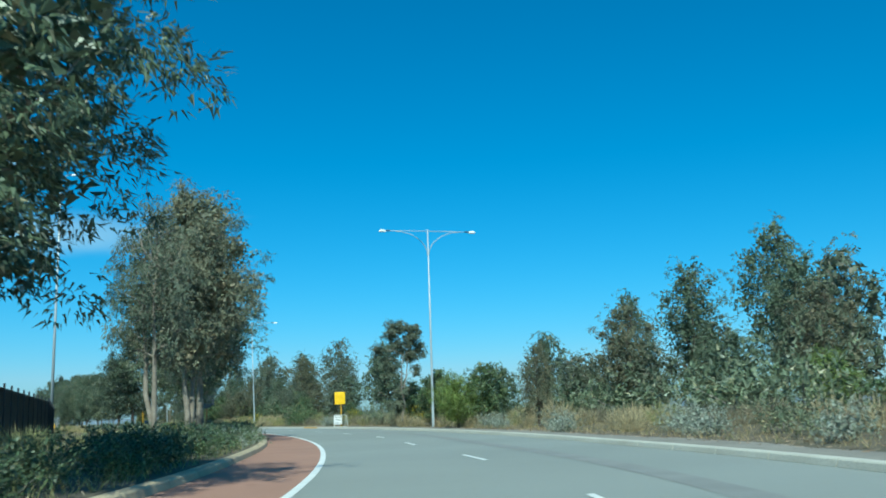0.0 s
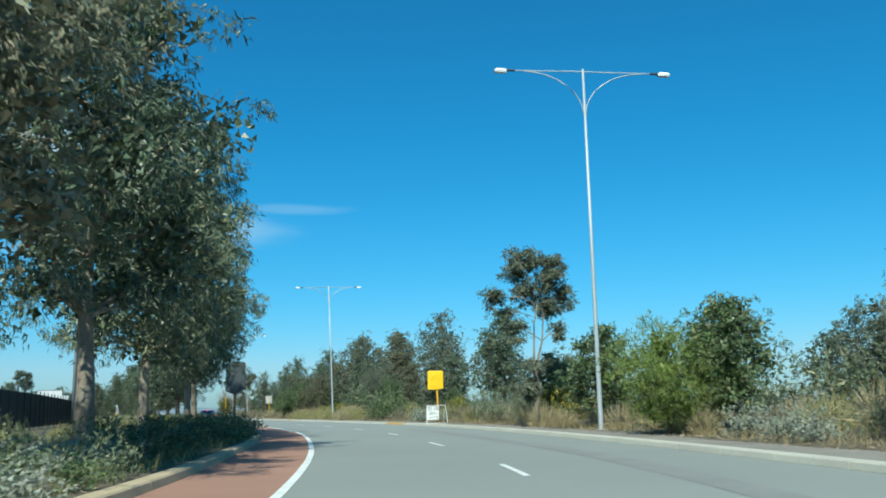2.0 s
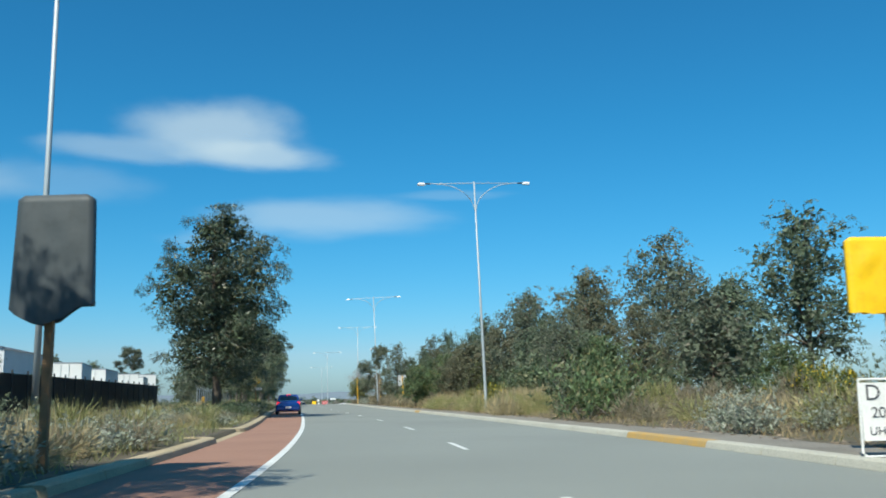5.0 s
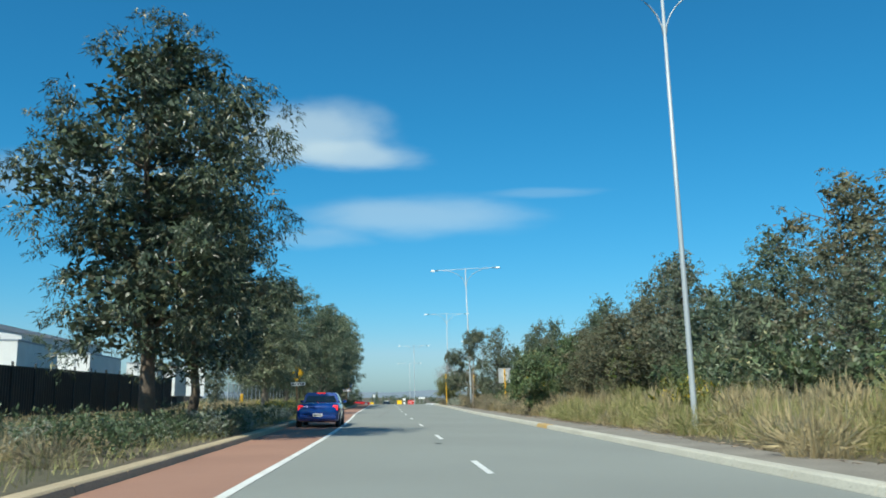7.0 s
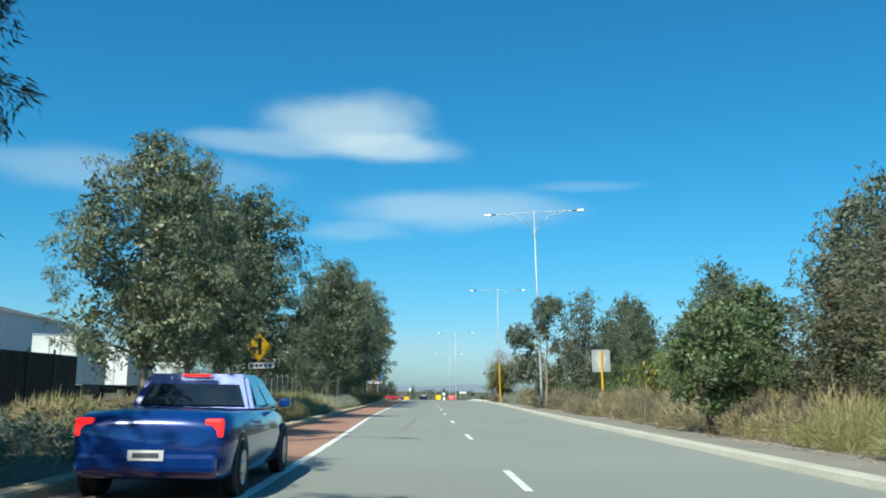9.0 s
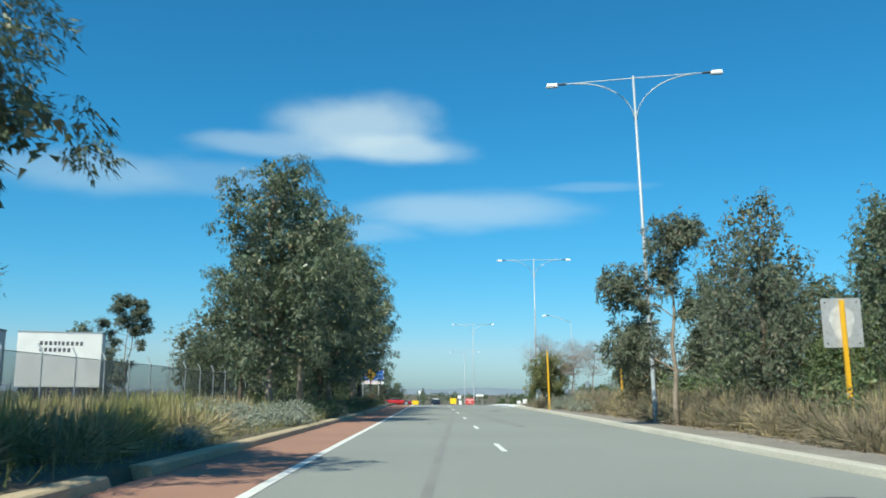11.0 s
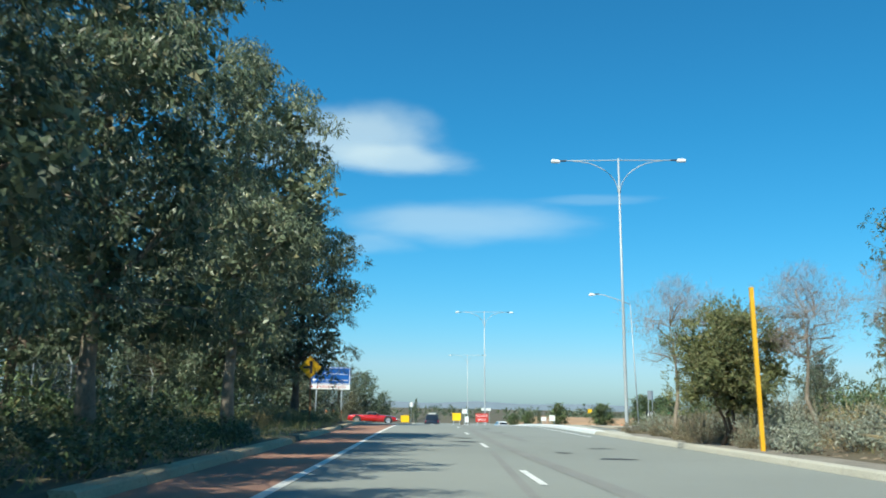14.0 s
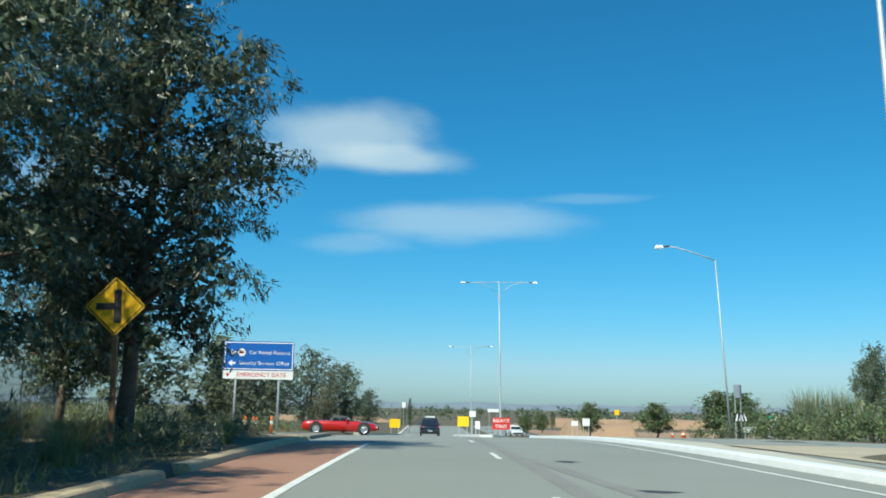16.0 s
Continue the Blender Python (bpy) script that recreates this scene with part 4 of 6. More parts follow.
flower = shrub("flowering_shrub", 35, 0.8, 0.8, L_YELLOW, 1300, 0.095, 0.045, -0.3, "shrub with yellow flowers", "flowering shrubs")
tan_g = tussock("grass_tussock", 36, 0.9, 1.15, L_DRY, 430, "tall tan dry grass tussock", "dry tussocks")
rush = tussock("rush_tussock", 37, 0.9, 1.1, L_RUSH, 320, "tall green and straw rush tussock", "rush tussocks")
place_rng = np.random.default_rng(5)


def row(proto, x, y, h=None, wide=None):
    k = (h or proto["height"]) / proto["height"]
    plant(proto, x, y, proto["height"] * k, float(place_rng.uniform(0, 360)), (wide or 1.0), sink=0.03)


def over(side, y0, y1, d0, d1, n, kinds, hs=(0.7, 1.2)):
    """Plants strewn over a stretch of verge, d0 to d1 metres behind the kerb."""
    for i in range(n):
        y = y0 + (y1 - y0) * (i + place_rng.uniform(0, 1)) / n
        d = place_rng.uniform(d0, d1)
        x = float(kerb_right(y)) + d if side > 0 else float(kerb_left(y)) - d
        k = kinds[int(place_rng.integers(len(kinds)))]
        row(k, x, y, k["height"] * place_rng.uniform(*hs), place_rng.uniform(0.9, 1.25))


# right verge
for x, y, r, h in ((4.6, -92.0, 0.9, 0.8), (3.9, -94.4, 0.9, 0.8), (3.3, -96.0, 0.8, 0.75), (0.4, -106.4, 0.95, 0.9), (-0.3, -107.9, 0.9, 0.8), (-1.4, -116.6, 0.9, 0.9), (-2.1, -118.2, 1.05, 0.9), (-2.8, -119.7, 0.95, 0.85), (-4.9, -126.4, 0.9, 0.9),
                   (8.5, -49.4, 0.9, 0.9), (8.3, -51.0, 1.1, 1.0), (9.5, -52.0, 0.7, 0.7), (9.2, 74.6, 0.8, 0.75), (9.0, 77.0, 0.8, 0.85), (8.2, 79.5, 0.8, 0.8), (8.4, 82.0, 0.9, 0.9), (9.4, 84.5, 1.0, 1.0), (8.0, 86.0, 0.8, 0.7), (7.6, 73.0, 0.6, 0.55), (6.9, 76.6, 0.8, 0.7), (7.9, 75.6, 0.9, 0.8), (7.3, 78.8, 0.9, 0.85), (7.2, 80.6, 0.8, 0.7), (7.3, 71.0, 0.7, 0.6)):
    row(silver, x, y, h, r * 0.75 / (0.95 * h))
for x, y, r, h in ((5.6, -95.8, 1.2, 1.6), (3.9, -100.7, 1.25, 1.8), (3.2, -99.2, 0.6, 1.1), (3.0, -104.6, 0.9, 1.1), (0.9, -110.5, 1.3, 1.15), (2.0, -109.4, 1.1, 1.1), (-0.2, -112.6, 0.9, 1.0), (6.5, -85.3, 1.2, 1.35), (7.2, -83.4, 1.0, 1.2),
                   (8.3, -70.2, 0.9, 1.45), (7.9, -77.4, 0.7, 1.1), (8.7, -68.8, 0.8, 1.5), (8.1, -73.4, 0.8, 1.15), (6.4, -82.0, 0.8, 1.25), (4.7, -89.8, 0.7, 1.0), (5.5, -87.6, 0.9, 1.15), (6.6, -74.6, 1.0, 1.4), (6.9, -76.3, 0.8, 1.1), (7.4, -72.6, 0.9, 1.25),
                   (7.9, -26.5, 1.2, 1.35), (8.3, -24.0, 1.2, 1.4), (8.9, -4.0, 0.7, 1.75), (9.2, -13.0, 0.7, 1.65), (10.0, -9.0, 1.0, 1.5), (9.2, 33.9, 0.7, 1.5), (9.2, 28.4, 1.0, 1.7), (10.3, 30.0, 1.0, 1.5), (8.6, 62.2, 1.2, 1.75), (8.8, 55.3, 0.9, 1.55), (9.4, 60.4, 0.9, 1.2)):
    row(straw_m, x, y, h, r * 0.85 / (0.95 * h))
for x, y, h, w in ((8.7, -63.6, 1.9, 0.55), (8.5, -67.6, 1.6, 0.5), (9.6, -65.4, 1.8, 0.55), (4.3, -96.9, 1.2, 0.5), (9.1, -60.8, 1.7, 0.7), (10.6, -57.5, 1.6, 0.8), (-2.9, -122.6, 1.1, 1.0), (-3.6, -124.2, 1.0, 1.0), (11.2, -62.6, 1.8, 0.7)):
    row(olive_s, x, y, h, w)
for x, y, h, w in ((8.9, -36.6, 2.5, 0.75), (9.6, -38.0, 2.2, 0.7), (10.9, -33.5, 2.4, 0.8), (9.3, 36.0, 1.3, 0.9), (10.8, 39.2, 1.7, 0.8)):
    row(green_s, x, y, h, w)
for x, y, h in ((9.1, -72.4, 1.2), (9.9, -70.6, 1.5), (11.4, -49.6, 0.9), (12.6, -46.0, 1.0), (11.6, -66.0, 1.6), (10.2, -11.6, 1.3), (11.4, 31.6, 1.7)):
    row(flower, x, y, h, 0.9)
over(1, -134, -66, 4.2, 7.5, 44, (straw_m, brown_m, straw_m, rush_m), (0.8, 1.3))
over(1, -66, -26, 3.0, 6.5, 34, (straw_m, rush_m, brown_m, straw_m), (0.9, 1.35))
over(1, -26, 8, 2.5, 4.4, 44, (rush_m, rush_m, rush_m, straw_m), (0.95, 1.3))
over(1, -26, 8, 4.2, 7.0, 30, (rush_m, straw_m, straw_m), (1.1, 1.6))
over(1, 6, 40, 2.2, 4.6, 44, (brown_m, brown_m, straw_m), (0.8, 1.2))
over(1, 30, 74, 2.2, 4.4, 54, (brown_m, brown_m, brown_m, straw_m), (1.1, 1.55))
over(1, 8, 74, 4.4, 7.5, 46, (brown_m, straw_m, brown_m), (0.9, 1.4))
over(1, 68, 96, 1.7, 4.6, 30, (brown_m, silver, brown_m, silver), (0.6, 0.95))
over(1, 68, 96, 4.6, 8.0, 18, (brown_m, straw_m), (0.9, 1.4))
for x, y, h, w in ((6.9, 79.7, 0.95, 0.9), (6.5, 83.2, 1.05, 1.0), (7.4, 82.0, 1.1, 1.0), (6.7, 85.6, 1.0, 1.1), (7.7, 87.2, 1.1, 1.0), (6.9, 89.8, 0.95, 1.1), (7.8, 92.0, 1.0, 1.1), (6.6, 93.6, 0.8, 1.1), (8.4, 89.0, 1.2, 1.0), (8.6, 84.0, 1.2, 1.0)):
    row(brown_m, x, y, h, w)
# the undergrowth that closes the wood
over(1, -134, -84, 8.0, 12.0, 22, (olive_s, green_s, hedge, olive_s), (1.6, 2.8))
over(1, -84, -60, 7.5, 12.0, 12, (olive_s, green_s, hedge), (1.0, 1.7))
over(1, -60, -24, 7.5, 11.5, 22, (olive_s, green_s, brown_m), (0.8, 1.4))
over(1, -24, 24, 7.5, 12.0, 34, (olive_s, green_s, hedge), (1.7, 3.0))
over(1, 20, 66, 7.0, 12.0, 28, (olive_s, green_s, olive_s), (1.3, 2.4))
over(1, 66, 98, 8.5, 14.0, 18, (olive_s, green_s), (1.4, 2.4))
over(1, 118, 170, 14, 24, 24, (green_s, olive_s, green_s), (1.2, 2.4))
over(-1, 98, 116, 0.9, 5.0, 26, (rush, olive_s, hedge), (0.5, 0.85))
# left verge
over(-1, -134, -112, 0.8, 2.6, 26, (hedge, hedge, green_s), (0.75, 1.0))
over(-1, -134, -100, 2.2, 7.0, 24, (rush, olive_s, hedge), (0.7, 1.0))
over(-1, -112, -94, 0.7, 2.8, 28, (silver, green_s, olive_s, silver), (0.65, 0.9))
over(-1, -94, -72, 0.7, 2.6, 32, (hedge, hedge, green_s), (0.75, 1.0))
over(-1, -72, -60, 0.7, 3.0, 18, (silver, olive_s, hedge, straw_m), (0.7, 1.0))
over(-1, -134, -60, 2.6, 6.5, 44, (straw_m, rush_m, olive_s, rush_m), (0.6, 0.95))
over(-1, -62, -47, 0.8, 4.5, 30, (olive_s, brown_m, silver, rush, straw_m), (0.8, 1.15))
over(-1, -38, -24, 1.0, 5.0, 24, (brown_m, rush, silver, straw_m), (0.65, 0.95))
over(-1, -46, -26, 5.0, 10.0, 18, (olive_s, brown_m, straw_m), (0.7, 1.0))
over(-1, -26, -10, 0.8, 4.5, 30, (brown_m, hedge, silver, hedge), (0.7, 1.0))
over(-1, -14, 18, 0.7, 3.4, 40, (hedge, hedge, silver, olive_s), (0.6, 0.9))
over(-1, 13, 21, 0.7, 3.0, 14, (hedge, rush_m, green_s, hedge), (0.6, 0.85))
over(-1, 21, 35.5, 1.3, 2.8, 22, (straw_m, rush_m, straw_m), (1.0, 1.3))
over(-1, 36, 45, 0.8, 2.8, 13, (silver,), (0.8, 1.05))
over(-1, 29.5, 33, 0.6, 1.1, 4, (silver,), (0.4, 0.55))
over(-1, 44, 52, 0.7, 2.4, 12, (hedge, green_s), (0.6, 0.8))
over(-1, 20, 48, 2.4, 6.5, 56, (straw_m, rush_m, straw_m, rush_m), (1.0, 1.35))
over(-1, 10, 60, 6.5, 9.5, 30, (rush_m, straw_m, straw_m), (0.9, 1.2))
over(-1, 50, 80, 0.6, 2.6, 36, (hedge, hedge, silver, green_s), (0.55, 0.8))
over(-1, 56, 98, 2.6, 7.0, 36, (olive_s, hedge, rush), (0.5, 0.85))
over(-1, 58, 98, 3.6, 6.5, 22, (hedge, olive_s, green_s), (1.2, 1.9))
over(-1, 82, 104, 1.6, 5.0, 26, (rush, olive_s, tan_g), (0.5, 0.85))
over(-1, 104, 122, 6.0, 14, 26, (olive_s, rush, green_s), (0.7, 1.2))
over(-1, 138, 176, 3.0, 14, 26, (olive_s, rush, green_s), (0.7, 1.2))
for x, y in ((-6.9, 9.5), (-7.3, 11.2), (-6.6, 13.0), (-7.4, 14.6), (-11.9, -84.5), (-9.6, -66.0), (-8.6, -72.8), (-9.0, -76.6), (-9.4, -78.4)):
    row(flower, x, y, 0.75, 1.1)


def strewn(name, side, y0, y1, d0, d1, n, h, leaf, label, seed, litter=False):
    """Short dry grass or bark litter over a stretch, one mesh."""
    rng = np.random.default_rng(seed)
    y = rng.uniform(y0, y1, n)
    d = d0 + (d1 - d0) * rng.uniform(0, 1, n) ** 1.3
    x = kerb_right(y) + d if side > 0 else kerb_left(y) - d
    z = verge(x, y) + 0.02
    p = np.stack([x, y, z], 1)
    if litter:
        dr = unit(np.stack([rng.normal(size=n), rng.normal(size=n), rng.normal(size=n) * 0.12], 1))
        q = leaf_quads(rng, p + np.array([0, 0, 0.03]), dr, 0.15, 0.022)
    else:
        dr = unit(np.stack([rng.normal(size=n) * 0.5, rng.normal(size=n) * 0.5, np.ones(n)], 1))
        q = leaf_quads(rng, p, dr, h, 0.014)
    tagged(new(name, quads(name, q, leaf)), label, "grass", "", "stuff")


strewn("dry_grass", 1, -134, 96, 2.0, 9, 30000, 0.3, L_DRY, "dry straw grass on the verge", 41)
strewn("green_grass", 1, -30, 10, 2.4, 8, 9000, 0.5, L_RUSH, "green rushy grass on the verge", 42)
strewn("verge_grass", -1, -134, 100, 0.5, 10, 30000, 0.34, L_RUSH, "rough green and straw grass behind the kerb", 43)
strewn("dry_grass", -1, -50, 130, 2.0, 16, 14000, 0.45, L_DRY, "dry straw grass behind the shrubs", 44)
strewn("bark_litter", 1, -134, 96, 1.3, 3.4, 6000, 0.1, L_BARKLITTER, "strips of fallen bark and leaf litter", 45, True)
strewn("bark_litter", -1, -134, 110, 0.4, 4.0, 1800, 0.1, L_BARKLITTER, "fallen bark and leaf litter under the trees", 46, True)


# ---- street lamps ----
def ground_at(x, y):
    return float(verge(np.array(float(x)), np.array(float(y))))


def lamp_head(parent, x, z, side, size=1.0):
    bm = bmesh.new()
    bmesh.ops.create_cube(bm, size=1)
    bmesh.ops.scale(bm, vec=(0.62 * size, 0.3 * size, 0.17 * size), verts=bm.verts)
    for v in bm.verts:
        if v.co.z > 0:
            v.co.x *= 0.72
            v.co.y *= 0.6
        if v.co.x * side < 0:
            v.co.y *= 0.7
    bmesh.ops.bevel(bm, geom=list(bm.edges), offset=0.025, segments=2, affect="EDGES")
    bmesh.ops.translate(bm, vec=(x + side * 0.3 * size, 0, z), verts=bm.verts)
    head = part("lamp_head", bm, M_WHITE, parent, "white lamp housing")
    part("lens", box(0.5 * size, 0.22 * size, 0.03, (x + side * 0.3 * size, 0, z - 0.1 * size)), M_LENS, head)
    part("neck", tube([(x - side * 0.38 * size, 0, z), (x + side * 0.05, 0, z)], 0.055 * size, 8), M_PLASTIC, head, "black spigot")


def double_lamp(label):
    top, half = 14.05, 3.1
    lamp = thing("street_lamp", label, "street lamp", group="twin-arm street lamps")
    part("pole", tube([(0, 0, -0.1), (0, 0, 0.02), (0, 0, 6), (0, 0, top + 0.12)], [0.1, 0.095, 0.075, 0.045], 12), M_STEEL, lamp, "", True)
    part("base_plate", box(0.42, 0.42, 0.03, (0, 0, 0.02), 0.008), M_STEEL, lamp)
    part("crossarm", tube([(-half, 0, top), (0, 0, top + 0.02), (half, 0, top)], 0.024, 8), M_STEEL, lamp)
    for s in (-1, 1):
        pts = [(s * (0.04 + 2.4 * (1 - math.cos(a))), 0, top - 1.8 + 1.78 * math.sin(a)) for a in np.linspace(0, math.pi / 2, 9)]
        part("brace", tube(pts, 0.024, 6), M_STEEL, lamp, "curved steel brace", True)
        lamp_head(lamp, s * half, top, s, 0.85)
    return lamp


first = None
for x, y, rz, lean in ((5.75, -81.7, -11.0, 0), (9.08, -16.0, 1.5, -1.9), (7.5, 49.4, -9.0, -2.2), (7.9, 102.0, -1.5, -1.0), (3.6, 167.0, 2.0, -1.0), (3.2, 232.0, 1.0, -1.0)):
    m = pose(x, y, (ground_at(x, y) if y < 120 else float(gz(y)) + 0.1), 0, lean, rz)
    if first is None:
        first = double_lamp("tall galvanised street lamp with two arms")
        first.matrix_world = m
    else:
        copy_thing(first, m)


def single_lamp(x, y, z, h, reach, rise, rz, r=0.1, lean=0.0):
    lamp = thing("street_lamp", "tall galvanised street lamp with one arm", "street lamp", (x, y, z), rz, "single-arm street lamps")
    lamp.matrix_world = pose(x, y, z, 0, lean, rz)
    part("pole", tube([(0, 0, -0.1), (0, 0, h * 0.45), (0, 0, h)], [r, r * 0.8, r * 0.55], 12), M_STEEL, lamp, "", True)
    pts = [(0, 0, h), (-reach * 0.35, 0, h + rise * 0.45), (-reach * 0.75, 0, h + rise * 0.9), (-reach, 0, h + rise)]
    part("arm", tube(pts, 0.04, 8), M_STEEL, lamp, "", True)
    lamp_head(lamp, -reach, h + rise, -1, 1.1)


single_lamp(17.6, 145.0, float(gz(145)) + 0.1, 12.2, 3.4, 1.2, -8, 0.075, -3.0)
single_lamp(-16.5, -17.0, ground_at(-16.5, -17), 32.5, 1.2, 0.3, 160, 0.2)


# ---- signs ----
def lettering(text, size, material, parent, at, name="lettering", turn=None):
    cu = bpy.data.curves.new(name, "FONT")
    cu.body, cu.size, cu.extrude, cu.align_x, cu.align_y = text, size, 0.003, "CENTER", "CENTER"
    tmp = bpy.data.objects.new("tmp", cu)
    scene.collection.objects.link(tmp)
    dg = bpy.context.evaluated_depsgraph_get()
    me = bpy.data.meshes.new_from_object(tmp.evaluated_get(dg))
    bpy.data.objects.remove(tmp)
    me.materials.clear()
    me.materials.append(material)
    ob = new(name, me)
    ob.parent = parent
    ob.matrix_local = Matrix.Translation(at) @ pose(0, 0, 0, 90, 0, 0)
    return ob


def plate(w, h, t=0.004, r=0.06, at=(0, 0, 0)):
    """A flat sheet with rounded corners, facing -y."""
    bm = bmesh.new()
    pts = []
    for cx, cz, a0 in ((w / 2 - r, h / 2 - r, 0), (-w / 2 + r, h / 2 - r, 90), (-w / 2 + r, -h / 2 + r, 180), (w / 2 - r, -h / 2 + r, 270)):
        for a in range(0, 91, 30):
            pts.append((cx + r * math.cos(radians(a0 + a)), cz + r * math.sin(radians(a0 + a))))
    f = [bm.verts.new((x, -t / 2, z)) for x, z in pts]
    b = [bm.verts.new((x, t / 2, z)) for x, z in pts]
    bm.faces.new(f)
    bm.faces.new(b[::-1])
    n = len(pts)
    for k in range(n):
        bm.faces.new((f[k], b[k], b[(k + 1) % n], f[(k + 1) % n]))
    bmesh.ops.translate(bm, vec=at, verts=bm.verts)
    return tidy(bm)


def poly(pts, y, t=0.004):
    bm = bmesh.new()
    f = [bm.verts.new((x, y - t / 2, z)) for x, z in pts]
    b = [bm.verts.new((x, y + t / 2, z)) for x, z in pts]
    bm.faces.new(f)
    bm.faces.new(b[::-1])
    for k in range(len(pts)):
        bm.faces.new((f[k], b[k], b[(k + 1) % len(pts)], f[(k + 1) % len(pts)]))
    return tidy(bm)


def hood(w, h, depth, bulge, seed, ragged=0.0):
    """A wrinkled sheet pulled over a sign panel, closed at the back."""
    rng = np.random.default_rng(seed)
    bm = bmesh.new()
    nx, nz = 12, 16
    grid = {}
    for s, yy in ((0, -depth / 2), (1, depth / 2)):
        for i in range(nx + 1):
            for k in range(nz + 1):
                u, v = i / nx, k / nz
                flare = 1 + 0.1 * (1 - v) * ragged
                x, z = (u - 0.5) * w * flare, v * h
                edge_d = min(u, 1 - u, v + 0.2, 1 - v)
                y = yy + (-1 if s == 0 else 1) * bulge * min(1, edge_d * 5) * (0.6 + 0.8 * noise.noise((u * 4, v * 4, seed + s)))
                if k == 0:
                    z += ragged * 0.16 * math.sin(u * 5 + seed) + rng.uniform(-0.02, 0.02)
                if k == nz and i in (0, nx):
                    z -= 0.06
                grid[s, i, k] = bm.verts.new((x, y, z))
        for i in range(nx):
            for k in range(nz):
                q = [grid[s, i, k], grid[s, i + 1, k], grid[s, i + 1, k + 1], grid[s, i, k + 1]]
                bm.faces.new(q if s == 0 else q[::-1])
    for k in range(nz):
        bm.faces.new((grid[0, 0, k], grid[0, 0, k + 1], grid[1, 0, k + 1], grid[1, 0, k]))
        bm.faces.new((grid[0, nx, k], grid[1, nx, k], grid[1, nx, k + 1], grid[0, nx, k + 1]))
    for i in range(nx):
        bm.faces.new((grid[0, i, nz], grid[0, i + 1, nz], grid[1, i + 1, nz], grid[1, i, nz]))
    return tidy(bm)


# yellow hooded sign with the channel board at its foot
g0 = ground_at(6.95, -58.1)
ysign = thing("covered_sign", "road sign wrapped in yellow plastic on a yellow post", "road sign", (6.93, -58.1, g0), -8)
part("post", tube([(0.12, 0.04, -0.1), (0.12, 0.04, 1.6), (0.06, 0.04, 3.1)], 0.05, 10), M_YELPOST, ysign, "yellow steel post", True)
bm = hood(0.98, 1.14, 0.09, 0.035, 3, 0.15)
bmesh.ops.translate(bm, vec=(0, 0, 2.12), verts=bm.verts)
part("cover", bm, M_YELCLOTH, ysign, "yellow plastic cover", True)
bm = box(0.34, 0.1, 0.06, (0.12, 0.02, 0.03), 0.01)
part("foot", bm, M_YELPOST, ysign)
board = thing("channel_board", "white channel board in a tubular frame stand", "road sign", (6.95, -58.45, g0), -6)
for s in (-1, 1):
    part("frame_tube", tube([(s * 0.58 - 0.12, 0.0, 1.12), (s * 0.66 - 0.08, -0.05, 0.08), (s * 0.6 - 0.08, -0.05, 0.03)], 0.018, 6), M_WHITE, board)
    part("frame_tube", tube([(s * 0.5 - 0.1, 0.25, 0.03), (s * 0.5 - 0.12, 0.02, 0.9)], 0.015, 6), M_WHITE, board)
for z, y in ((1.12, 0.0), (0.03, -0.05)):
    part("frame_tube", tube([(-0.72 if z < 1 else -0.70, y, z), (0.52 if z < 1 else 0.46, y, z)], 0.018, 6), M_WHITE, board)
panel = part("panel", plate(0.74, 0.82, 0.012, 0.02, (-0.33, -0.035, 0.66)), M_WHITE, board, "white panel with black letters")
lettering("D 10", 0.32, M_TEXTGREY, panel, (-0.32, -0.047, 0.92))
lettering("200m", 0.22, M_TEXTGREY, panel, (-0.32, -0.047, 0.64))
lettering("UHF  20", 0.17, M_TEXTGREY, panel, (-0.32, -0.047, 0.38))

# dark hooded sign on the left
g0 = ground_at(-5.55, -57.1)
gsign = thing("covered_sign", "road sign wrapped in dark grey plastic on a timber post", "road sign", (-5.2, -57.1, g0), -12)
part("post", box(0.12, 0.09, 3.4, (-0.05, 0.06, 1.65), 0.008), M_TIMBER, gsign, "brown timber post")
bm = hood(1.1, 1.72, 0.12, 0.03, 9, 1.0)
bmesh.ops.translate(bm, vec=(0, 0, 2.2), verts=bm.verts)
part("cover", bm, M_GREYCLOTH, gsign, "dark grey plastic cover", True)


def blank_sign(x, y, h, w, ph, rz, label):
    g = ground_at(x, y)
    s = thing("road_sign", label, "road sign", (x, y, g), rz)
    part("post", box(0.1, 0.1, h + 0.2, (0, 0, h / 2 - 0.1), 0.012), M_YELPOST, s, "yellow post")
    s.matrix_world = pose(x, y, g, 0, -2.0, rz)
    if w:
        part("panel", plate(w, ph, 0.006, 0.05, (0, 0.06, h - ph / 2 + 0.05)), M_BRONZE, s, "grey unpainted panel back")
        part("worn_patch", poly([(w * 0.3 * math.cos(a) * (1 + 0.15 * math.sin(3 * a)), h - ph / 2 + 0.05 + ph * 0.36 * math.sin(a)) for a in np.linspace(0, 6.28, 22)[:-1]], 0.0545), M_PALE, s)
        for dx, dz in ((-0.4, 0.42), (0.4, 0.42), (-0.4, -0.42), (0.4, -0.42)):
            part("bolt", tube([(dx * w, 0.045, h - ph / 2 + 0.05 + dz * ph), (dx * w, 0.058, h - ph / 2 + 0.05 + dz * ph)], 0.02, 6), M_BLACK, s)


blank_sign(9.5, 36.4, 3.25, 1.05, 1.25, 4, "grey sign back on a yellow post in dry grass")
blank_sign(6.45, 77.8, 4.1, 0, 0, 0, "plain yellow post beside the kerb")
blank_sign(9.08, 64.5, 3.45, 0.76, 0.9, 6, "small grey sign back on a yellow post")
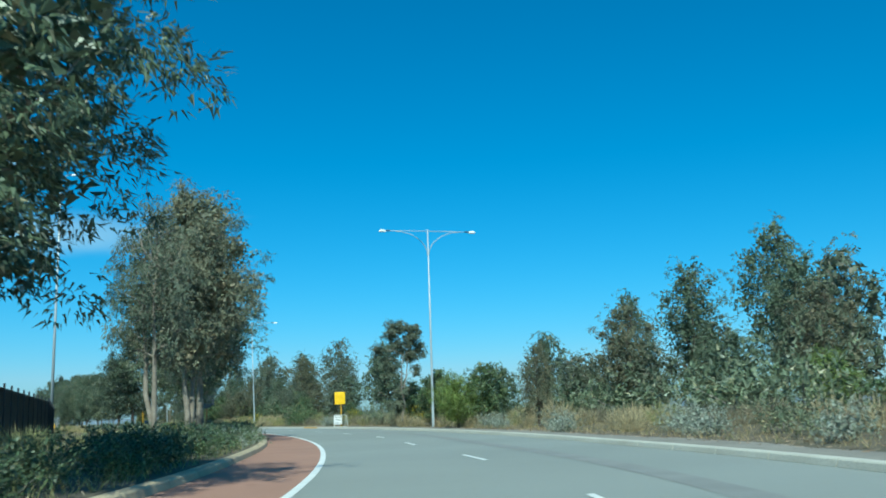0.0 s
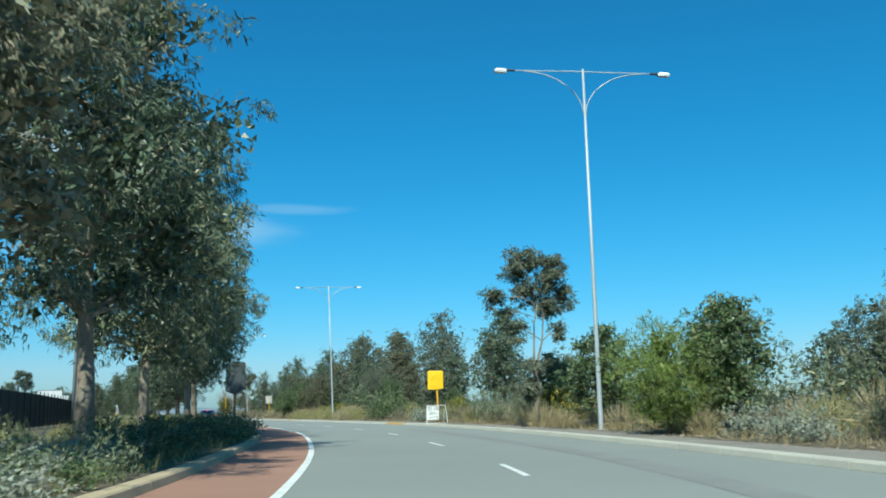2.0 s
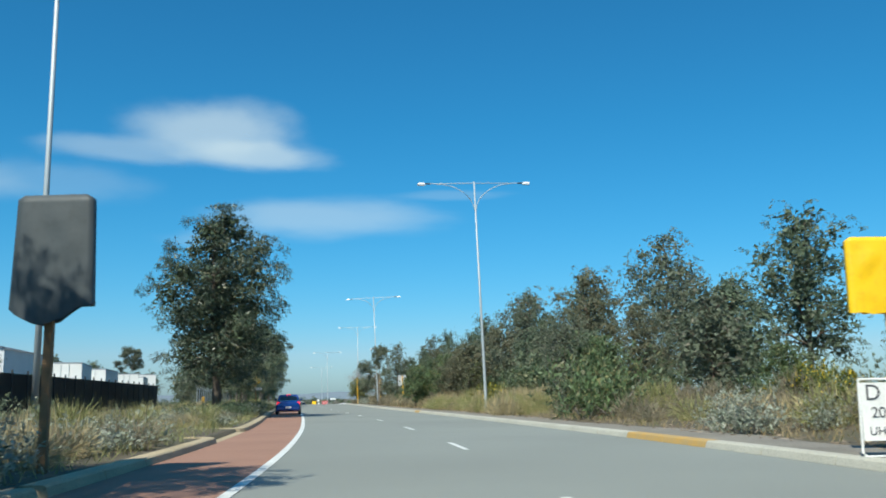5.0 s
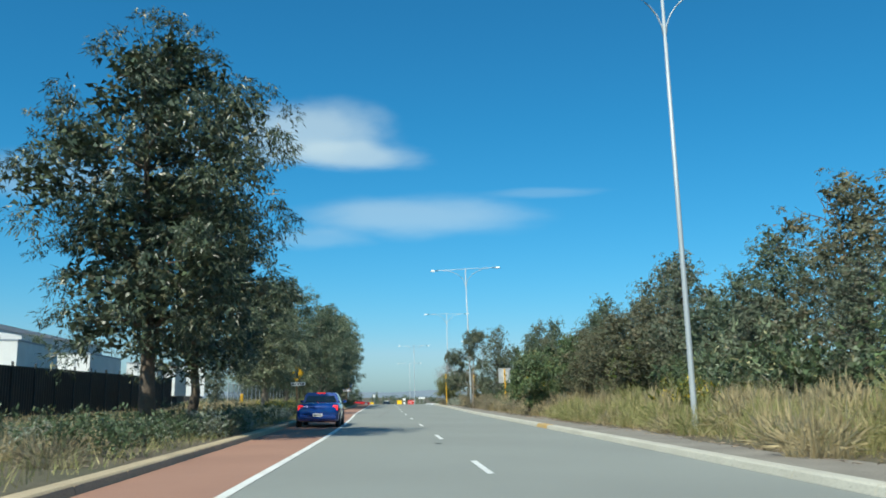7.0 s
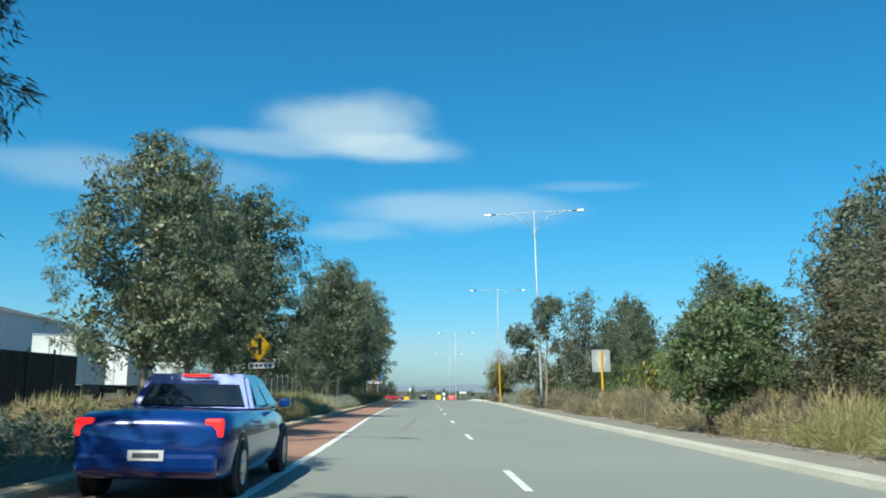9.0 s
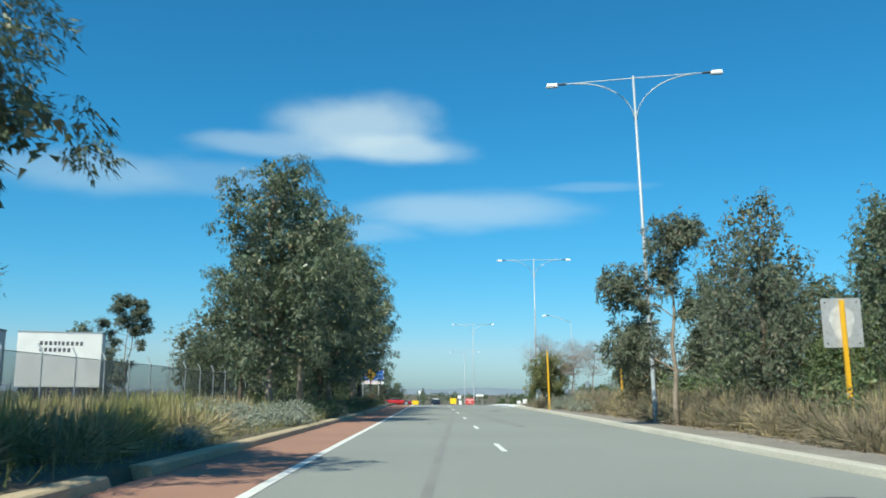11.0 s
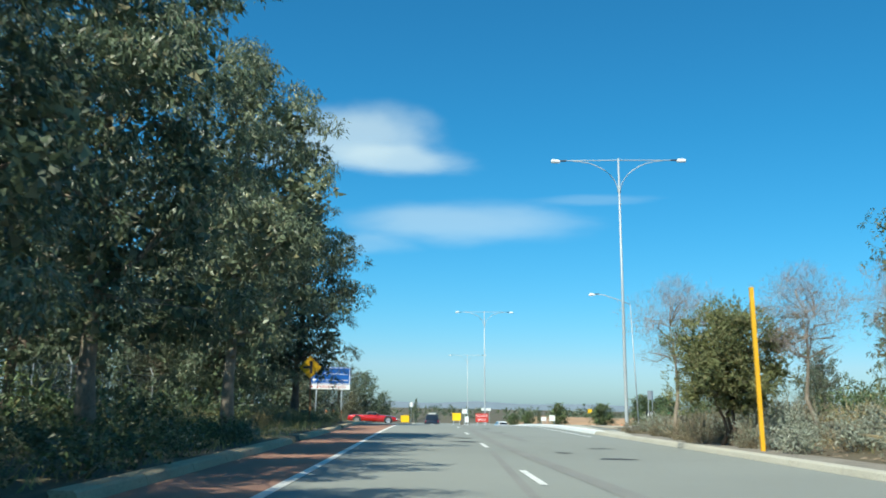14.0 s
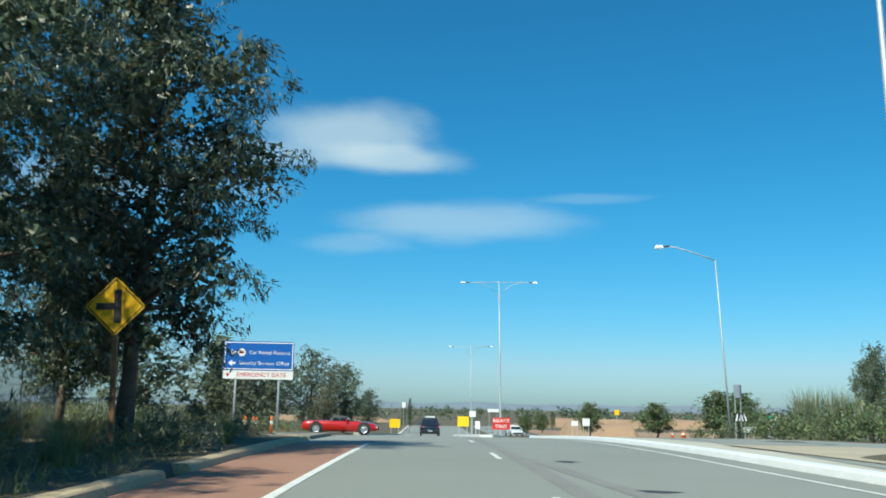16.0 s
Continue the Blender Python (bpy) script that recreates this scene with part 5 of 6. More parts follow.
blank_sign(16.3, 18.0, 2.3, 0.4, 0.5, 0, "small marker sign on a yellow post in grass")


def diamond(x, y, zc, half, rz, arrow, label, plate_below=False):
    g = ground_at(x, y)
    s = thing("warning_sign", label, "road sign", (x, y, g), rz)
    part("post", box(0.1, 0.08, zc - g + half, ((0.0, 0.05, (zc - g + half * 0.8) / 2 - 0.1)), 0.008), M_TIMBER, s, "brown timber post")
    s.matrix_world = pose(x, y, g, 0, -2.0, rz)
    z = zc - g
    bm = plate(half * 1.414, half * 1.414, 0.006, 0.05)
    bmesh.ops.rotate(bm, cent=(0, 0, 0), matrix=Matrix.Rotation(radians(45), 3, "Y"), verts=bm.verts)
    bmesh.ops.translate(bm, vec=(0, 0, z), verts=bm.verts)
    pan = part("panel", bm, M_SIGNYEL, s, "yellow diamond panel")
    outer, inner = half * 0.93, half * 0.88
    bm = bmesh.new()
    o = [bm.verts.new((outer * math.sin(a), -0.0065, z + outer * math.cos(a))) for a in (0, math.pi / 2, math.pi, 1.5 * math.pi)]
    i = [bm.verts.new((inner * math.sin(a), -0.0065, z + inner * math.cos(a))) for a in (0, math.pi / 2, math.pi, 1.5 * math.pi)]
    for k in range(4):
        bm.faces.new((o[k], o[(k + 1) % 4], i[(k + 1) % 4], i[k]))
    part("border", bm, M_BLACK, pan)
    bm = box(half * 0.25, 0.004, half * 1.12, (half * 0.08, -0.007, z))
    box(half * 0.62, 0.004, half * 0.23, (-half * 0.32, -0.007, z - (0.0 if not arrow else half * 0.1)), 0, bm)
    part("symbol", bm, M_BLACK, pan, "black junction symbol")
    if arrow:
        part("symbol", poly([(half * 0.08, z + half * 0.75), (-half * 0.22, z + half * 0.38), (half * 0.38, z + half * 0.38)], -0.0075), M_BLACK, pan)
    if plate_below:
        pb = part("name_plate", plate(0.95, 0.22, 0.006, 0.02, (0.1, 0, z - half - 0.16)), M_WHITE, s, "white plate")
        for k, wd in enumerate((0.16, 0.12, 0.14, 0.1, 0.15)):
            part("marking", box(wd * 0.8, 0.004, 0.11, (-0.24 + k * 0.165, -0.006, z - half - 0.16)), M_TEXTGREY, pb)


diamond(-7.9, 99.5, 2.86, 0.55, 4, False, "yellow diamond sign with a side road symbol on timber post")
diamond(-6.4, 18.3, 2.75, 0.52, 4, True, "yellow diamond sign with junction arrow and white plate", True)

# the blue direction sign
g0 = float(gz(122.6)) + 0.1
blue = thing("direction_sign", "blue direction sign with white lettering on two steel posts", "road sign", (-9.9, 122.6, g0), 5)
for s in (-0.95, 0.9):
    part("post", tube([(s, 0.06, -0.2), (s, 0.06, 3.9)], 0.05, 8), M_STEEL, blue, "", True)
zc = 3.22
face = part("panel", plate(3.02, 1.26, 0.01, 0.1, (0, 0, zc + 0.06)), M_SIGNBLUE, blue, "blue panel")
bm = bmesh.new()
rim = []
for w, h in ((2.94, 1.18), (2.86, 1.10)):
    rim.append([bm.verts.new((x * w / 2, -0.0075, zc + 0.06 + z * h / 2)) for x, z in ((-1, -1), (1, -1), (1, 1), (-1, 1))])
for k in range(4):
    bm.faces.new((rim[0][k], rim[0][(k + 1) % 4], rim[1][(k + 1) % 4], rim[1][k]))
part("border", bm, M_WHITE, face)
lettering("Car Rental Returns", 0.225, M_WHITE, face, (0.46, -0.01, zc + 0.2))
lettering("Security Services Office", 0.225, M_WHITE, face, (0.24, -0.01, zc - 0.26))
for z in (0.2, -0.26):
    x0 = -1.3
    part("arrow", poly([(x0, zc + z), (x0 + 0.17, zc + z + 0.14), (x0 + 0.17, zc + z + 0.05), (x0 + 0.32, zc + z + 0.05), (x0 + 0.32, zc + z - 0.05), (x0 + 0.17, zc + z - 0.05), (x0 + 0.17, zc + z - 0.14)], -0.0085), M_WHITE, face)
part("roundel", poly([(-0.74 + 0.17 * math.cos(a), zc + 0.2 + 0.17 * math.sin(a)) for a in np.linspace(0, 6.28, 25)[:-1]], -0.0085), M_WHITE, face)
part("roundel", box(0.2, 0.004, 0.09, (-0.74, -0.012, zc + 0.2)), M_SIGNRED, face, "red car symbol")
low = part("panel", plate(3.0, 0.36, 0.01, 0.04, (0, 0, zc - 0.76)), M_WHITE, blue, "white strip with red lettering")
lettering("EMERGENCY GATE", 0.25, M_SIGNRED, low, (0.14, -0.01, zc - 0.76))
part("cross", box(0.16, 0.004, 0.05, (-1.3, -0.009, zc - 0.76), 0, box(0.05, 0.004, 0.16, (-1.3, -0.009, zc - 0.76))), M_SIGNRED, low)


# ---- cars ----
def lathe(prof, n=20):
    """A ring about the x axis from (radius, x) points."""
    bm = bmesh.new()
    rings = [[bm.verts.new((x, r * math.cos(2 * math.pi * k / n), r * math.sin(2 * math.pi * k / n))) for k in range(n)] for r, x in prof]
    for u, v in zip(rings, rings[1:]):
        for k in range(n):
            bm.faces.new((u[k], u[(k + 1) % n], v[(k + 1) % n], v[k]))
    return tidy(bm)


def loft(stations):
    """Closed skin over cross-sections: rows of (y, low z, belt z, half width, crown)."""
    bm = bmesh.new()
    rings = []
    for y, zl, zb, w, cr in stations:
        zm = zl + (zb - zl) * 0.55
        half = [(w * 0.86, zl), (w * 0.97, zl + 0.06), (w, zm), (w * 0.965, zb - 0.05), (w * 0.9, zb), (w * 0.45, zb + cr), (0, zb + cr * 1.2)]
        ring = [(x, y, z) for x, z in half] + [(-x, y, z) for x, z in half[-2::-1]]
        rings.append([bm.verts.new(p) for p in ring])
    for u, v in zip(rings, rings[1:]):
        n = len(u)
        for k in range(n):
            bm.faces.new((u[k], u[(k + 1) % n], v[(k + 1) % n], v[k]))
    bm.faces.new(rings[0])
    bm.faces.new(rings[-1][::-1])
    return tidy(bm)


def car(name, label, paint, x, y, z, rz, L=4.3, W=1.76, belt=0.92, roof=1.46, cab=(-1.75, -1.15, 0.45, 1.2), rake=0.16, wheel=0.32, brake=False, soft_top=None, rack=False):
    """A car facing +y: skin, cabin, panes, lamps, bumpers, wheels."""
    c = thing(name, label, "car", (x, y, z), rz)
    h = L / 2
    st = [(-h, 0.36, belt - 0.16, W * 0.42, 0.02), (-h + 0.08, 0.26, belt - 0.05, W * 0.47, 0.03), (-h + 0.45, 0.2, belt, W * 0.495, 0.03), (-0.4, 0.18, belt, W * 0.5, 0.02), (h * 0.35, 0.18, belt - 0.01, W * 0.5, 0.03),
          (h * 0.62, 0.2, belt - 0.07, W * 0.49, 0.05), (h - 0.3, 0.22, belt - 0.16, W * 0.46, 0.06), (h - 0.04, 0.28, belt - 0.3, W * 0.4, 0.04), (h, 0.36, belt - 0.38, W * 0.36, 0.02)]
    part("body", loft(st), paint, c, "", True)
    b0, r0, r1, b1 = cab
    wb, wr = W * 0.455, W * (0.455 - rake * 0.6)
    bm = bmesh.new()
    lowv = [(-wb, b0), (wb, b0), (wb, b1), (-wb, b1)]
    topv = [(-wr, r0), (wr, r0), (wr, r1), (-wr, r1)]
    lv = [bm.verts.new((px, py, belt - 0.03)) for px, py in lowv]
    tv = [bm.verts.new((px, py, roof)) for px, py in topv]
    bm.faces.new(tv)
    bm.faces.new(lv[::-1])
    for k in range(4):
        bm.faces.new((lv[k], lv[(k + 1) % 4], tv[(k + 1) % 4], tv[k]))
    bmesh.ops.bevel(bm, geom=list(bm.edges), offset=0.05, segments=2, affect="EDGES")
    part("cabin", tidy(bm), soft_top or paint, c, "", False)

    def pane(nm, a, b, cc, d, inset, out):
        """A pane set 6 mm proud of the cabin skin between its four corners."""
        q = [Vector(p) for p in (a, b, cc, d)]
        mid = sum(q, Vector()) / 4
        nrm = (q[1] - q[0]).cross(q[3] - q[0]).normalized()
        if nrm.dot(mid - Vector((0, (b0 + b1) / 2, belt))) < 0:
            nrm = -nrm
        bm = bmesh.new()
        vs = [bm.verts.new(mid + (p - mid) * inset + nrm * out) for p in q]
        ws = [bm.verts.new(mid + (p - mid) * inset - nrm * 0.01) for p in q]
        bm.faces.new(vs)
        bm.faces.new(ws[::-1])
        for k in range(4):
            bm.faces.new((vs[k], ws[k], ws[(k + 1) % 4], vs[(k + 1) % 4]))
        part(nm, tidy(bm), M_GLASS, c)

    zb, zr = belt + 0.02, roof - 0.04
    pane("rear_window", (-wb, b0, zb), (wb, b0, zb), (wr, r0, zr), (-wr, r0, zr), 0.84, 0.008)
    pane("windscreen", (-wb, b1, zb), (wb, b1, zb), (wr, r1, zr), (-wr, r1, zr), 0.86, 0.008)
    ym = (r0 + r1) / 2 - 0.05
    bmid = (b0 + b1) / 2
    for s in (-1, 1):
        pane("side_window", (s * wb, b0 + 0.2, zb), (s * wb, bmid, zb), (s * wr, ym, zr), (s * wr, r0 + 0.05, zr), 0.86, 0.008)
        pane("side_window", (s * wb, bmid, zb), (s * wb, b1 - 0.1, zb), (s * wr, r1 - 0.02, zr), (s * wr, ym, zr), 0.86, 0.008)
        part("tail_lamp", box(0.2, 0.1, 0.2, (s * W * 0.4, -h + 0.07, belt - 0.16), 0.03), M_TAIL if brake else M_TAILOFF, c, "red tail lamp")
        part("headlamp", box(0.32, 0.16, 0.12, (s * W * 0.33, h - 0.15, belt - 0.33), 0.04), M_LENS, c, "clear headlamp")
        part("mirror", box(0.16, 0.1, 0.12, (s * (W * 0.5 + 0.06), b1 - 0.35, belt + 0.07), 0.03), paint, c)
        for yy in (-h + 0.82, h - 0.85):
            tw = lathe([(wheel * 0.62, -0.1), (wheel * 0.93, -0.1), (wheel, -0.07), (wheel, 0.07), (wheel * 0.93, 0.1), (wheel * 0.62, 0.1)])
            wh = part("wheel", tw, M_RUBBER, c, "black tyre", True)
            wh.location = (s * (W * 0.5 - 0.085), yy, wheel)
            rb = lathe([(0.001, s * 0.085), (wheel * 0.2, s * 0.09), (wheel * 0.3, s * 0.07), (wheel * 0.55, s * 0.085), (wheel * 0.64, s * 0.1), (wheel * 0.64, -0.08)], 16)
            part("rim", rb, M_RIM, wh, "alloy rim")
            part("wheel_arch", lathe([(wheel * 1.18, -0.03), (wheel * 1.16, 0.012), (wheel * 1.0, 0.012)], 20), M_PLASTIC, c).location = (s * (W * 0.5 - 0.012), yy, wheel + 0.02)
    part("bumper", box(W * 0.86, 0.14, 0.2, (0, -h + 0.04, 0.42), 0.05), paint, c)
    part("bumper", box(W * 0.74, 0.12, 0.2, (0, h - 0.05, 0.4), 0.05), M_PLASTIC, c)
    part("number_plate", box(0.38, 0.012, 0.11, (0, -h - 0.032 if not brake else -h - 0.035, 0.5), 0.0), M_WHITE, c, "blank white plate")
    part("plate_marking", box(0.28, 0.004, 0.05, (0, -h - 0.043, 0.5)), M_TEXTGREY, c)
    if brake:
        part("high_brake_lamp", box(0.36, 0.05, 0.035, (0, r0 - 0.03, roof - 0.02), 0.01), M_TAIL, c, "lit red brake lamp")
    if rack:
        part("roof_load", box(W * 0.5, 0.9, 0.12, (0, (r0 + r1) / 2, roof + 0.08), 0.03), M_WHITE, c, "white load on the roof")
    return c


P_BLUE, P_RED = carpaint("deep_blue_paint", (0.004, 0.04, 0.22)), carpaint("red_car_paint", (0.55, 0.015, 0.012))
P_DARK, P_WHITE = carpaint("dark_navy_paint", (0.012, 0.014, 0.025)), carpaint("white_car_paint", (0.75, 0.75, 0.75))
car("parked_car", "deep blue utility car stopped on the red shoulder, brake lamps lit", P_BLUE, -2.95, -3.2, 0.004, 1, 4.8, 1.74, 0.95, 1.4, (-0.6, -0.35, 0.7, 1.45), 0.15, 0.32, True)
car("sports_car", "low red convertible sports car leaving the side road", P_RED, -7.7, 136.5, float(gz(136.5)) + 0.025, -86, 4.4, 1.78, 0.76, 1.06, (-0.7, -0.45, 0.2, 0.7), 0.2, 0.33, False, M_BLACK)
car("family_car", "dark navy car with a white load on the roof", P_DARK, -2.9, 171.0, float(gz(171)) + 0.004, 1.2, 4.5, 1.84, 1.0, 1.68, (-2.0, -1.7, 0.5, 1.3), 0.14, 0.36, False, None, True)
car("white_car", "white car on the far road", P_WHITE, 8.6, 214.0, float(gz(214)) + 0.16, 190, 4.4, 1.8, 0.92, 1.45)
car("white_car", "white car on the far road", P_WHITE, -4.0, 246.0, float(gz(246)) + 0.004, 2, 4.4, 1.8, 0.92, 1.45)

# ---- yard behind the left verge ----
strip("yard_paving", lambda y: 0 * y - 62, lambda y: 0 * y - 17.5, -40, 84, 4.0, 0.22, M_KERB, "pale concrete yard behind the fence", "pavement")


def dark_fence():
    f = thing("yard_fence", "dark steel fence around the yard", "fence")
    pts = [(-27.0, -126), (-21.8, -102), (-19.0, -76), (-17.4, -46), (-17.0, -14), (-17.0, 28)]
    for (x0, y0), (x1, y1) in zip(pts, pts[1:]):
        d = Vector((x1 - x0, y1 - y0, 0))
        n = max(1, round(d.length / 2.6))
        rz = math.atan2(d.y, d.x)
        for k in range(n):
            p = Vector((x0, y0, 0)) + d * ((k + 0.5) / n)
            g = ground_at(p.x, p.y)
            turn = Matrix.Rotation(rz, 4, "Z")
            w = d.length / n
            bm = bmesh.new()
            prev_ = None
            for c_ in range(19):
                xx, yy = -w / 2 + w * c_ / 18, 0.03 * (c_ % 2)
                pair = bm.verts.new((xx, yy, 0.14)), bm.verts.new((xx, yy, 2.34))
                if prev_:
                    bm.faces.new((prev_[0], pair[0], pair[1], prev_[1]))
                prev_ = pair
            bmesh.ops.solidify(bm, geom=list(bm.faces), thickness=0.006)
            bmesh.ops.transform(bm, matrix=Matrix.Translation((p.x, p.y, g)) @ turn, verts=bm.verts)
            part("panel", bm, M_FENCE, f)
            part("rail", box(w - 0.1, 0.04, 0.06, (p.x, p.y, g + 2.37), 0, None, turn), M_FENCE, f)
            q = Vector((x0, y0, 0)) + d * (k / n)
            part("post", box(0.09, 0.09, 2.7, (q.x, q.y, ground_at(q.x, q.y) + 1.25), 0.01), M_FENCE, f)


dark_fence()
wire = bpy.data.materials.new("wire_netting")
wire.use_nodes = True
_nt = wire.node_tree
_tr, _mx = _nt.nodes.new("ShaderNodeBsdfTransparent"), _nt.nodes.new("ShaderNodeMixShader")
_mx.inputs[0].default_value = 0.28
_nt.links.new(_tr.outputs[0], _mx.inputs[1])
_nt.links.new(_nt.nodes["Principled BSDF"].outputs[0], _mx.inputs[2])
_nt.links.new(_mx.outputs[0], _nt.nodes["Material Output"].inputs["Surface"])
_nt.nodes["Principled BSDF"].inputs["Base Color"].default_value = (0.3, 0.31, 0.32, 1)
netting = thing("wire_fence", "wire netting fence with steel posts", "fence")
for k in range(28):
    y = 31 + 2.9 * k
    x = -12.6 - 0.02 * (y - 31) - 0.9 * math.sin(y * 0.03)
    x2 = -12.6 - 0.02 * (y + 2.9 - 31) - 0.9 * math.sin((y + 2.9) * 0.03)
    g = ground_at(x, y)
    part("post", tube([(x, y, g - 0.1), (x, y, g + 2.1), (x - 0.15, y, g + 2.4)], 0.03, 6), M_STEEL, netting)
    part("netting", box(0.008, 2.9, 1.95, ((x + x2) / 2, y + 1.45, g + 1.05), 0, None, Matrix.Rotation(math.atan2(x - x2, 2.9), 4, "Z")), wire, netting)
    part("rail", tube([(x, y, g + 2.05), (x2, y + 2.9, ground_at(x2, y + 2.9) + 2.05)], 0.018, 5), M_STEEL, netting)


def trailer(x, y, rz, L=9.0, h=3.9, marks=False):
    g = 0.22
    t = thing("box_trailer", "white box trailer parked in the yard" if not marks else "white box trailer with dark lettering bars on its side", "trailer", (x, y, g), rz, "white trailers")
    part("box", box(2.5, L, h - 1.15, (0, 0, 1.15 + (h - 1.15) / 2), 0.04), M_WHITE, t)
    part("roof_edge", box(2.54, L + 0.04, 0.1, (0, 0, h + 0.02), 0.01), M_ROOF, t)
    part("chassis", box(1.0, L * 0.95, 0.25, (0, 0, 0.98), 0.02), M_BLACK, t)
    for s in (-1, 1):
        part("side_skirt", box(0.04, L * 0.6, 0.6, (s * 1.2, 0.4, 0.85), 0.01), M_PLASTIC, t)
        part("door_bar", tube([(s * 0.3, -L / 2 - 0.03, 1.2), (s * 0.3, -L / 2 - 0.03, h - 0.1)], 0.02, 6), M_STEEL, t)
        for yy in (-L / 2 + 1.0, -L / 2 + 2.1):
            part("wheel", lathe([(0.2, -0.12), (0.46, -0.12), (0.5, -0.08), (0.5, 0.08), (0.46, 0.12), (0.2, 0.12)], 16), M_RUBBER, t, "", True).location = (s * 1.05, yy, 0.5)
    if marks:
        for z, ws in ((h - 0.75, (0.3, 0.3, 0.3, 0.3, 0.2, 0.3, 0.3, 0.3, 0.3, 0.3)), (h - 1.2, (0.3, 0.3, 0.3, 0.3, 0.3, 0.3, 0.3))):
            yy = -L / 2 + 1.4
            for w in ws:
                part("marking", box(0.006, w * 0.62, 0.27, (1.256, yy + w / 2, z)), M_TEXTGREY, t, "grey-blue marking bar")
                yy += w
    return t


for x, y, rz, m in ((-21.0, 9, 8, False), (-22.0, 24, 4, False), (-22.5, 41, 10, False), (-24.0, 55, 6, False), (-27.9, 77.5, -75, True), (-33, 20, 0, False)):
    trailer(x, y, rz, 5.5 if m else 9.0, 4.9 if m else 3.9, m)


def warehouse(x0, x1, y0, y1, eave, ridge, label):
    w = thing("warehouse", label, "building", (x0, y0, 0.2))
    W, D = x1 - x0, y1 - y0
    bm = bmesh.new()
    for sx, sy, px, py in ((W, 0.2, W / 2, 0.1), (W, 0.2, W / 2, D - 0.1), (0.2, D - 0.4, 0.1, D / 2), (0.2, D - 0.4, W - 0.1, D / 2)):
        box(sx, sy, eave, (px, py, eave / 2), 0, bm)
    for yy in (0.1, D - 0.1):
        vs = [bm.verts.new(p) for p in ((0, yy, eave), (W, yy, eave), (W / 2, yy, ridge))]
        bm.faces.new(vs)
    part("wall", bm, M_CLAD, w)
    for s in (0, 1):
        bm = bmesh.new()
        e = -0.3 if s == 0 else W + 0.3
        vs = [bm.verts.new(p) for p in ((e, -0.3, eave - 0.05), (e, D + 0.3, eave - 0.05), (W / 2, D + 0.3, ridge + 0.05), (W / 2, -0.3, ridge + 0.05))]
        f = bm.faces.new(vs)
        bmesh.ops.solidify(bm, geom=[f], thickness=0.12)
        part("roof", bm, M_ROOF, w)
    for k in range(4):
        d = part("roller_door", box(3.4, 0.08, 4.0, (W * (0.14 + 0.24 * k), -0.05, 2.0), 0.01), M_ROOF, w)
        for z in np.arange(0.3, 3.9, 0.45):
            part("slat", box(3.3, 0.02, 0.05, (W * (0.14 + 0.24 * k), -0.1, float(z))), M_CLAD, d)
    part("fascia_panel", box(6.0, 0.1, 2.2, (W * 0.78, -0.06, eave - 0.6), 0.02), M_SIGNBLUE, w, "blue panel")


warehouse(-76, -44, 66, 95, 8.5, 12.0, "pale warehouse with a shallow gabled roof and blue panel")
warehouse(-84, -46, -6, 34, 5.5, 7.5, "low pale shed with roller doors in the yard")
for x, y in ((-13.4, 38.2), (-13.7, 39.3)):
    b = thing("bollard", "yellow steel bollard beside the fence", "bollard", (x, y, ground_at(x, y)), 0, "bollards")
    part("tube", tube([(0, 0, -0.1), (0, 0, 1.2), (0, 0, 1.26)], [0.09, 0.09, 0.05], 10), M_YELPOST, b, "", True)

# silver shrubs along the wire fence
for k in range(16):
    row(rush_m, -10.6 - 0.35 * math.sin(k * 2.1), 24 + 2.1 * k, 0.8, 1.2)

# ---- roadworks past the junction ----
def zroad(y):
    return float(gz(y))


rs = thing("roadworks_board", "red roadworks board with white lettering", "road sign", (2.5, 150.0, zroad(150) + 0.15), 2)
pan = part("panel", plate(1.3, 0.86, 0.02, 0.03, (0, 0, 0.82)), M_SIGNRED, rs, "red panel")
lettering("REDUCE", 0.32, M_WHITE, pan, (0, -0.02, 1.02))
lettering("SPEED", 0.32, M_WHITE, pan, (0, -0.02, 0.62))
for s in (-0.45, 0.45):
    part("leg", box(0.06, 0.06, 0.8, (s, 0.06, 0.38), 0.01), M_STEEL, rs)


def small_board(x, y, w, h, top, m, label, legs=2, name="roadworks_sign", striped=False):
    b = thing(name, label, "road sign", (x, y, max(zroad(y) + 0.1, ground_at(x, y)) if y < 120 else zroad(y) + 0.12), 3)
    p = part("panel", plate(w, h, 0.015, 0.04, (0, 0, top - h / 2)), m, b)
    for k in range(legs):
        part("leg", box(0.06, 0.06, top - h + 0.25, ((k - (legs - 1) / 2) * w * 0.7, 0.05, (top - h) / 2 + 0.08), 0.006), M_STEEL, b)
    if striped:
        for k in range(4):
            u = -w * 0.38 + k * w * 0.25
            sl = 0.12 if k < 2 else -0.12
            part("stripe", poly([(u, top - h + 0.05), (u + 0.12, top - h + 0.05), (u + 0.12 + sl, top - 0.06), (u + sl, top - 0.06)], -0.012), M_WHITE, p)


small_board(0.1, 164, 1.0, 0.86, 1.6, M_YELCLOTH, "yellow roadworks sign on an island")
small_board(1.2, 160, 0.4, 0.62, 1.15, M_WHITE, "small white roadworks sign on an island")
small_board(1.2, 172, 0.62, 0.56, 2.3, M_WHITE, "white roadworks plate on a post", 1)
small_board(-6.8, 183, 1.15, 0.95, 1.6, M_YELCLOTH, "yellow roadworks sign beside the far road")
small_board(-7.0, 212, 0.5, 0.8, 4.4, M_WHITE, "small white sign on a tall post", 1)
small_board(12.8, 176, 0.75, 0.75, 1.85, M_WHITE, "white roadworks sign by the bushes")
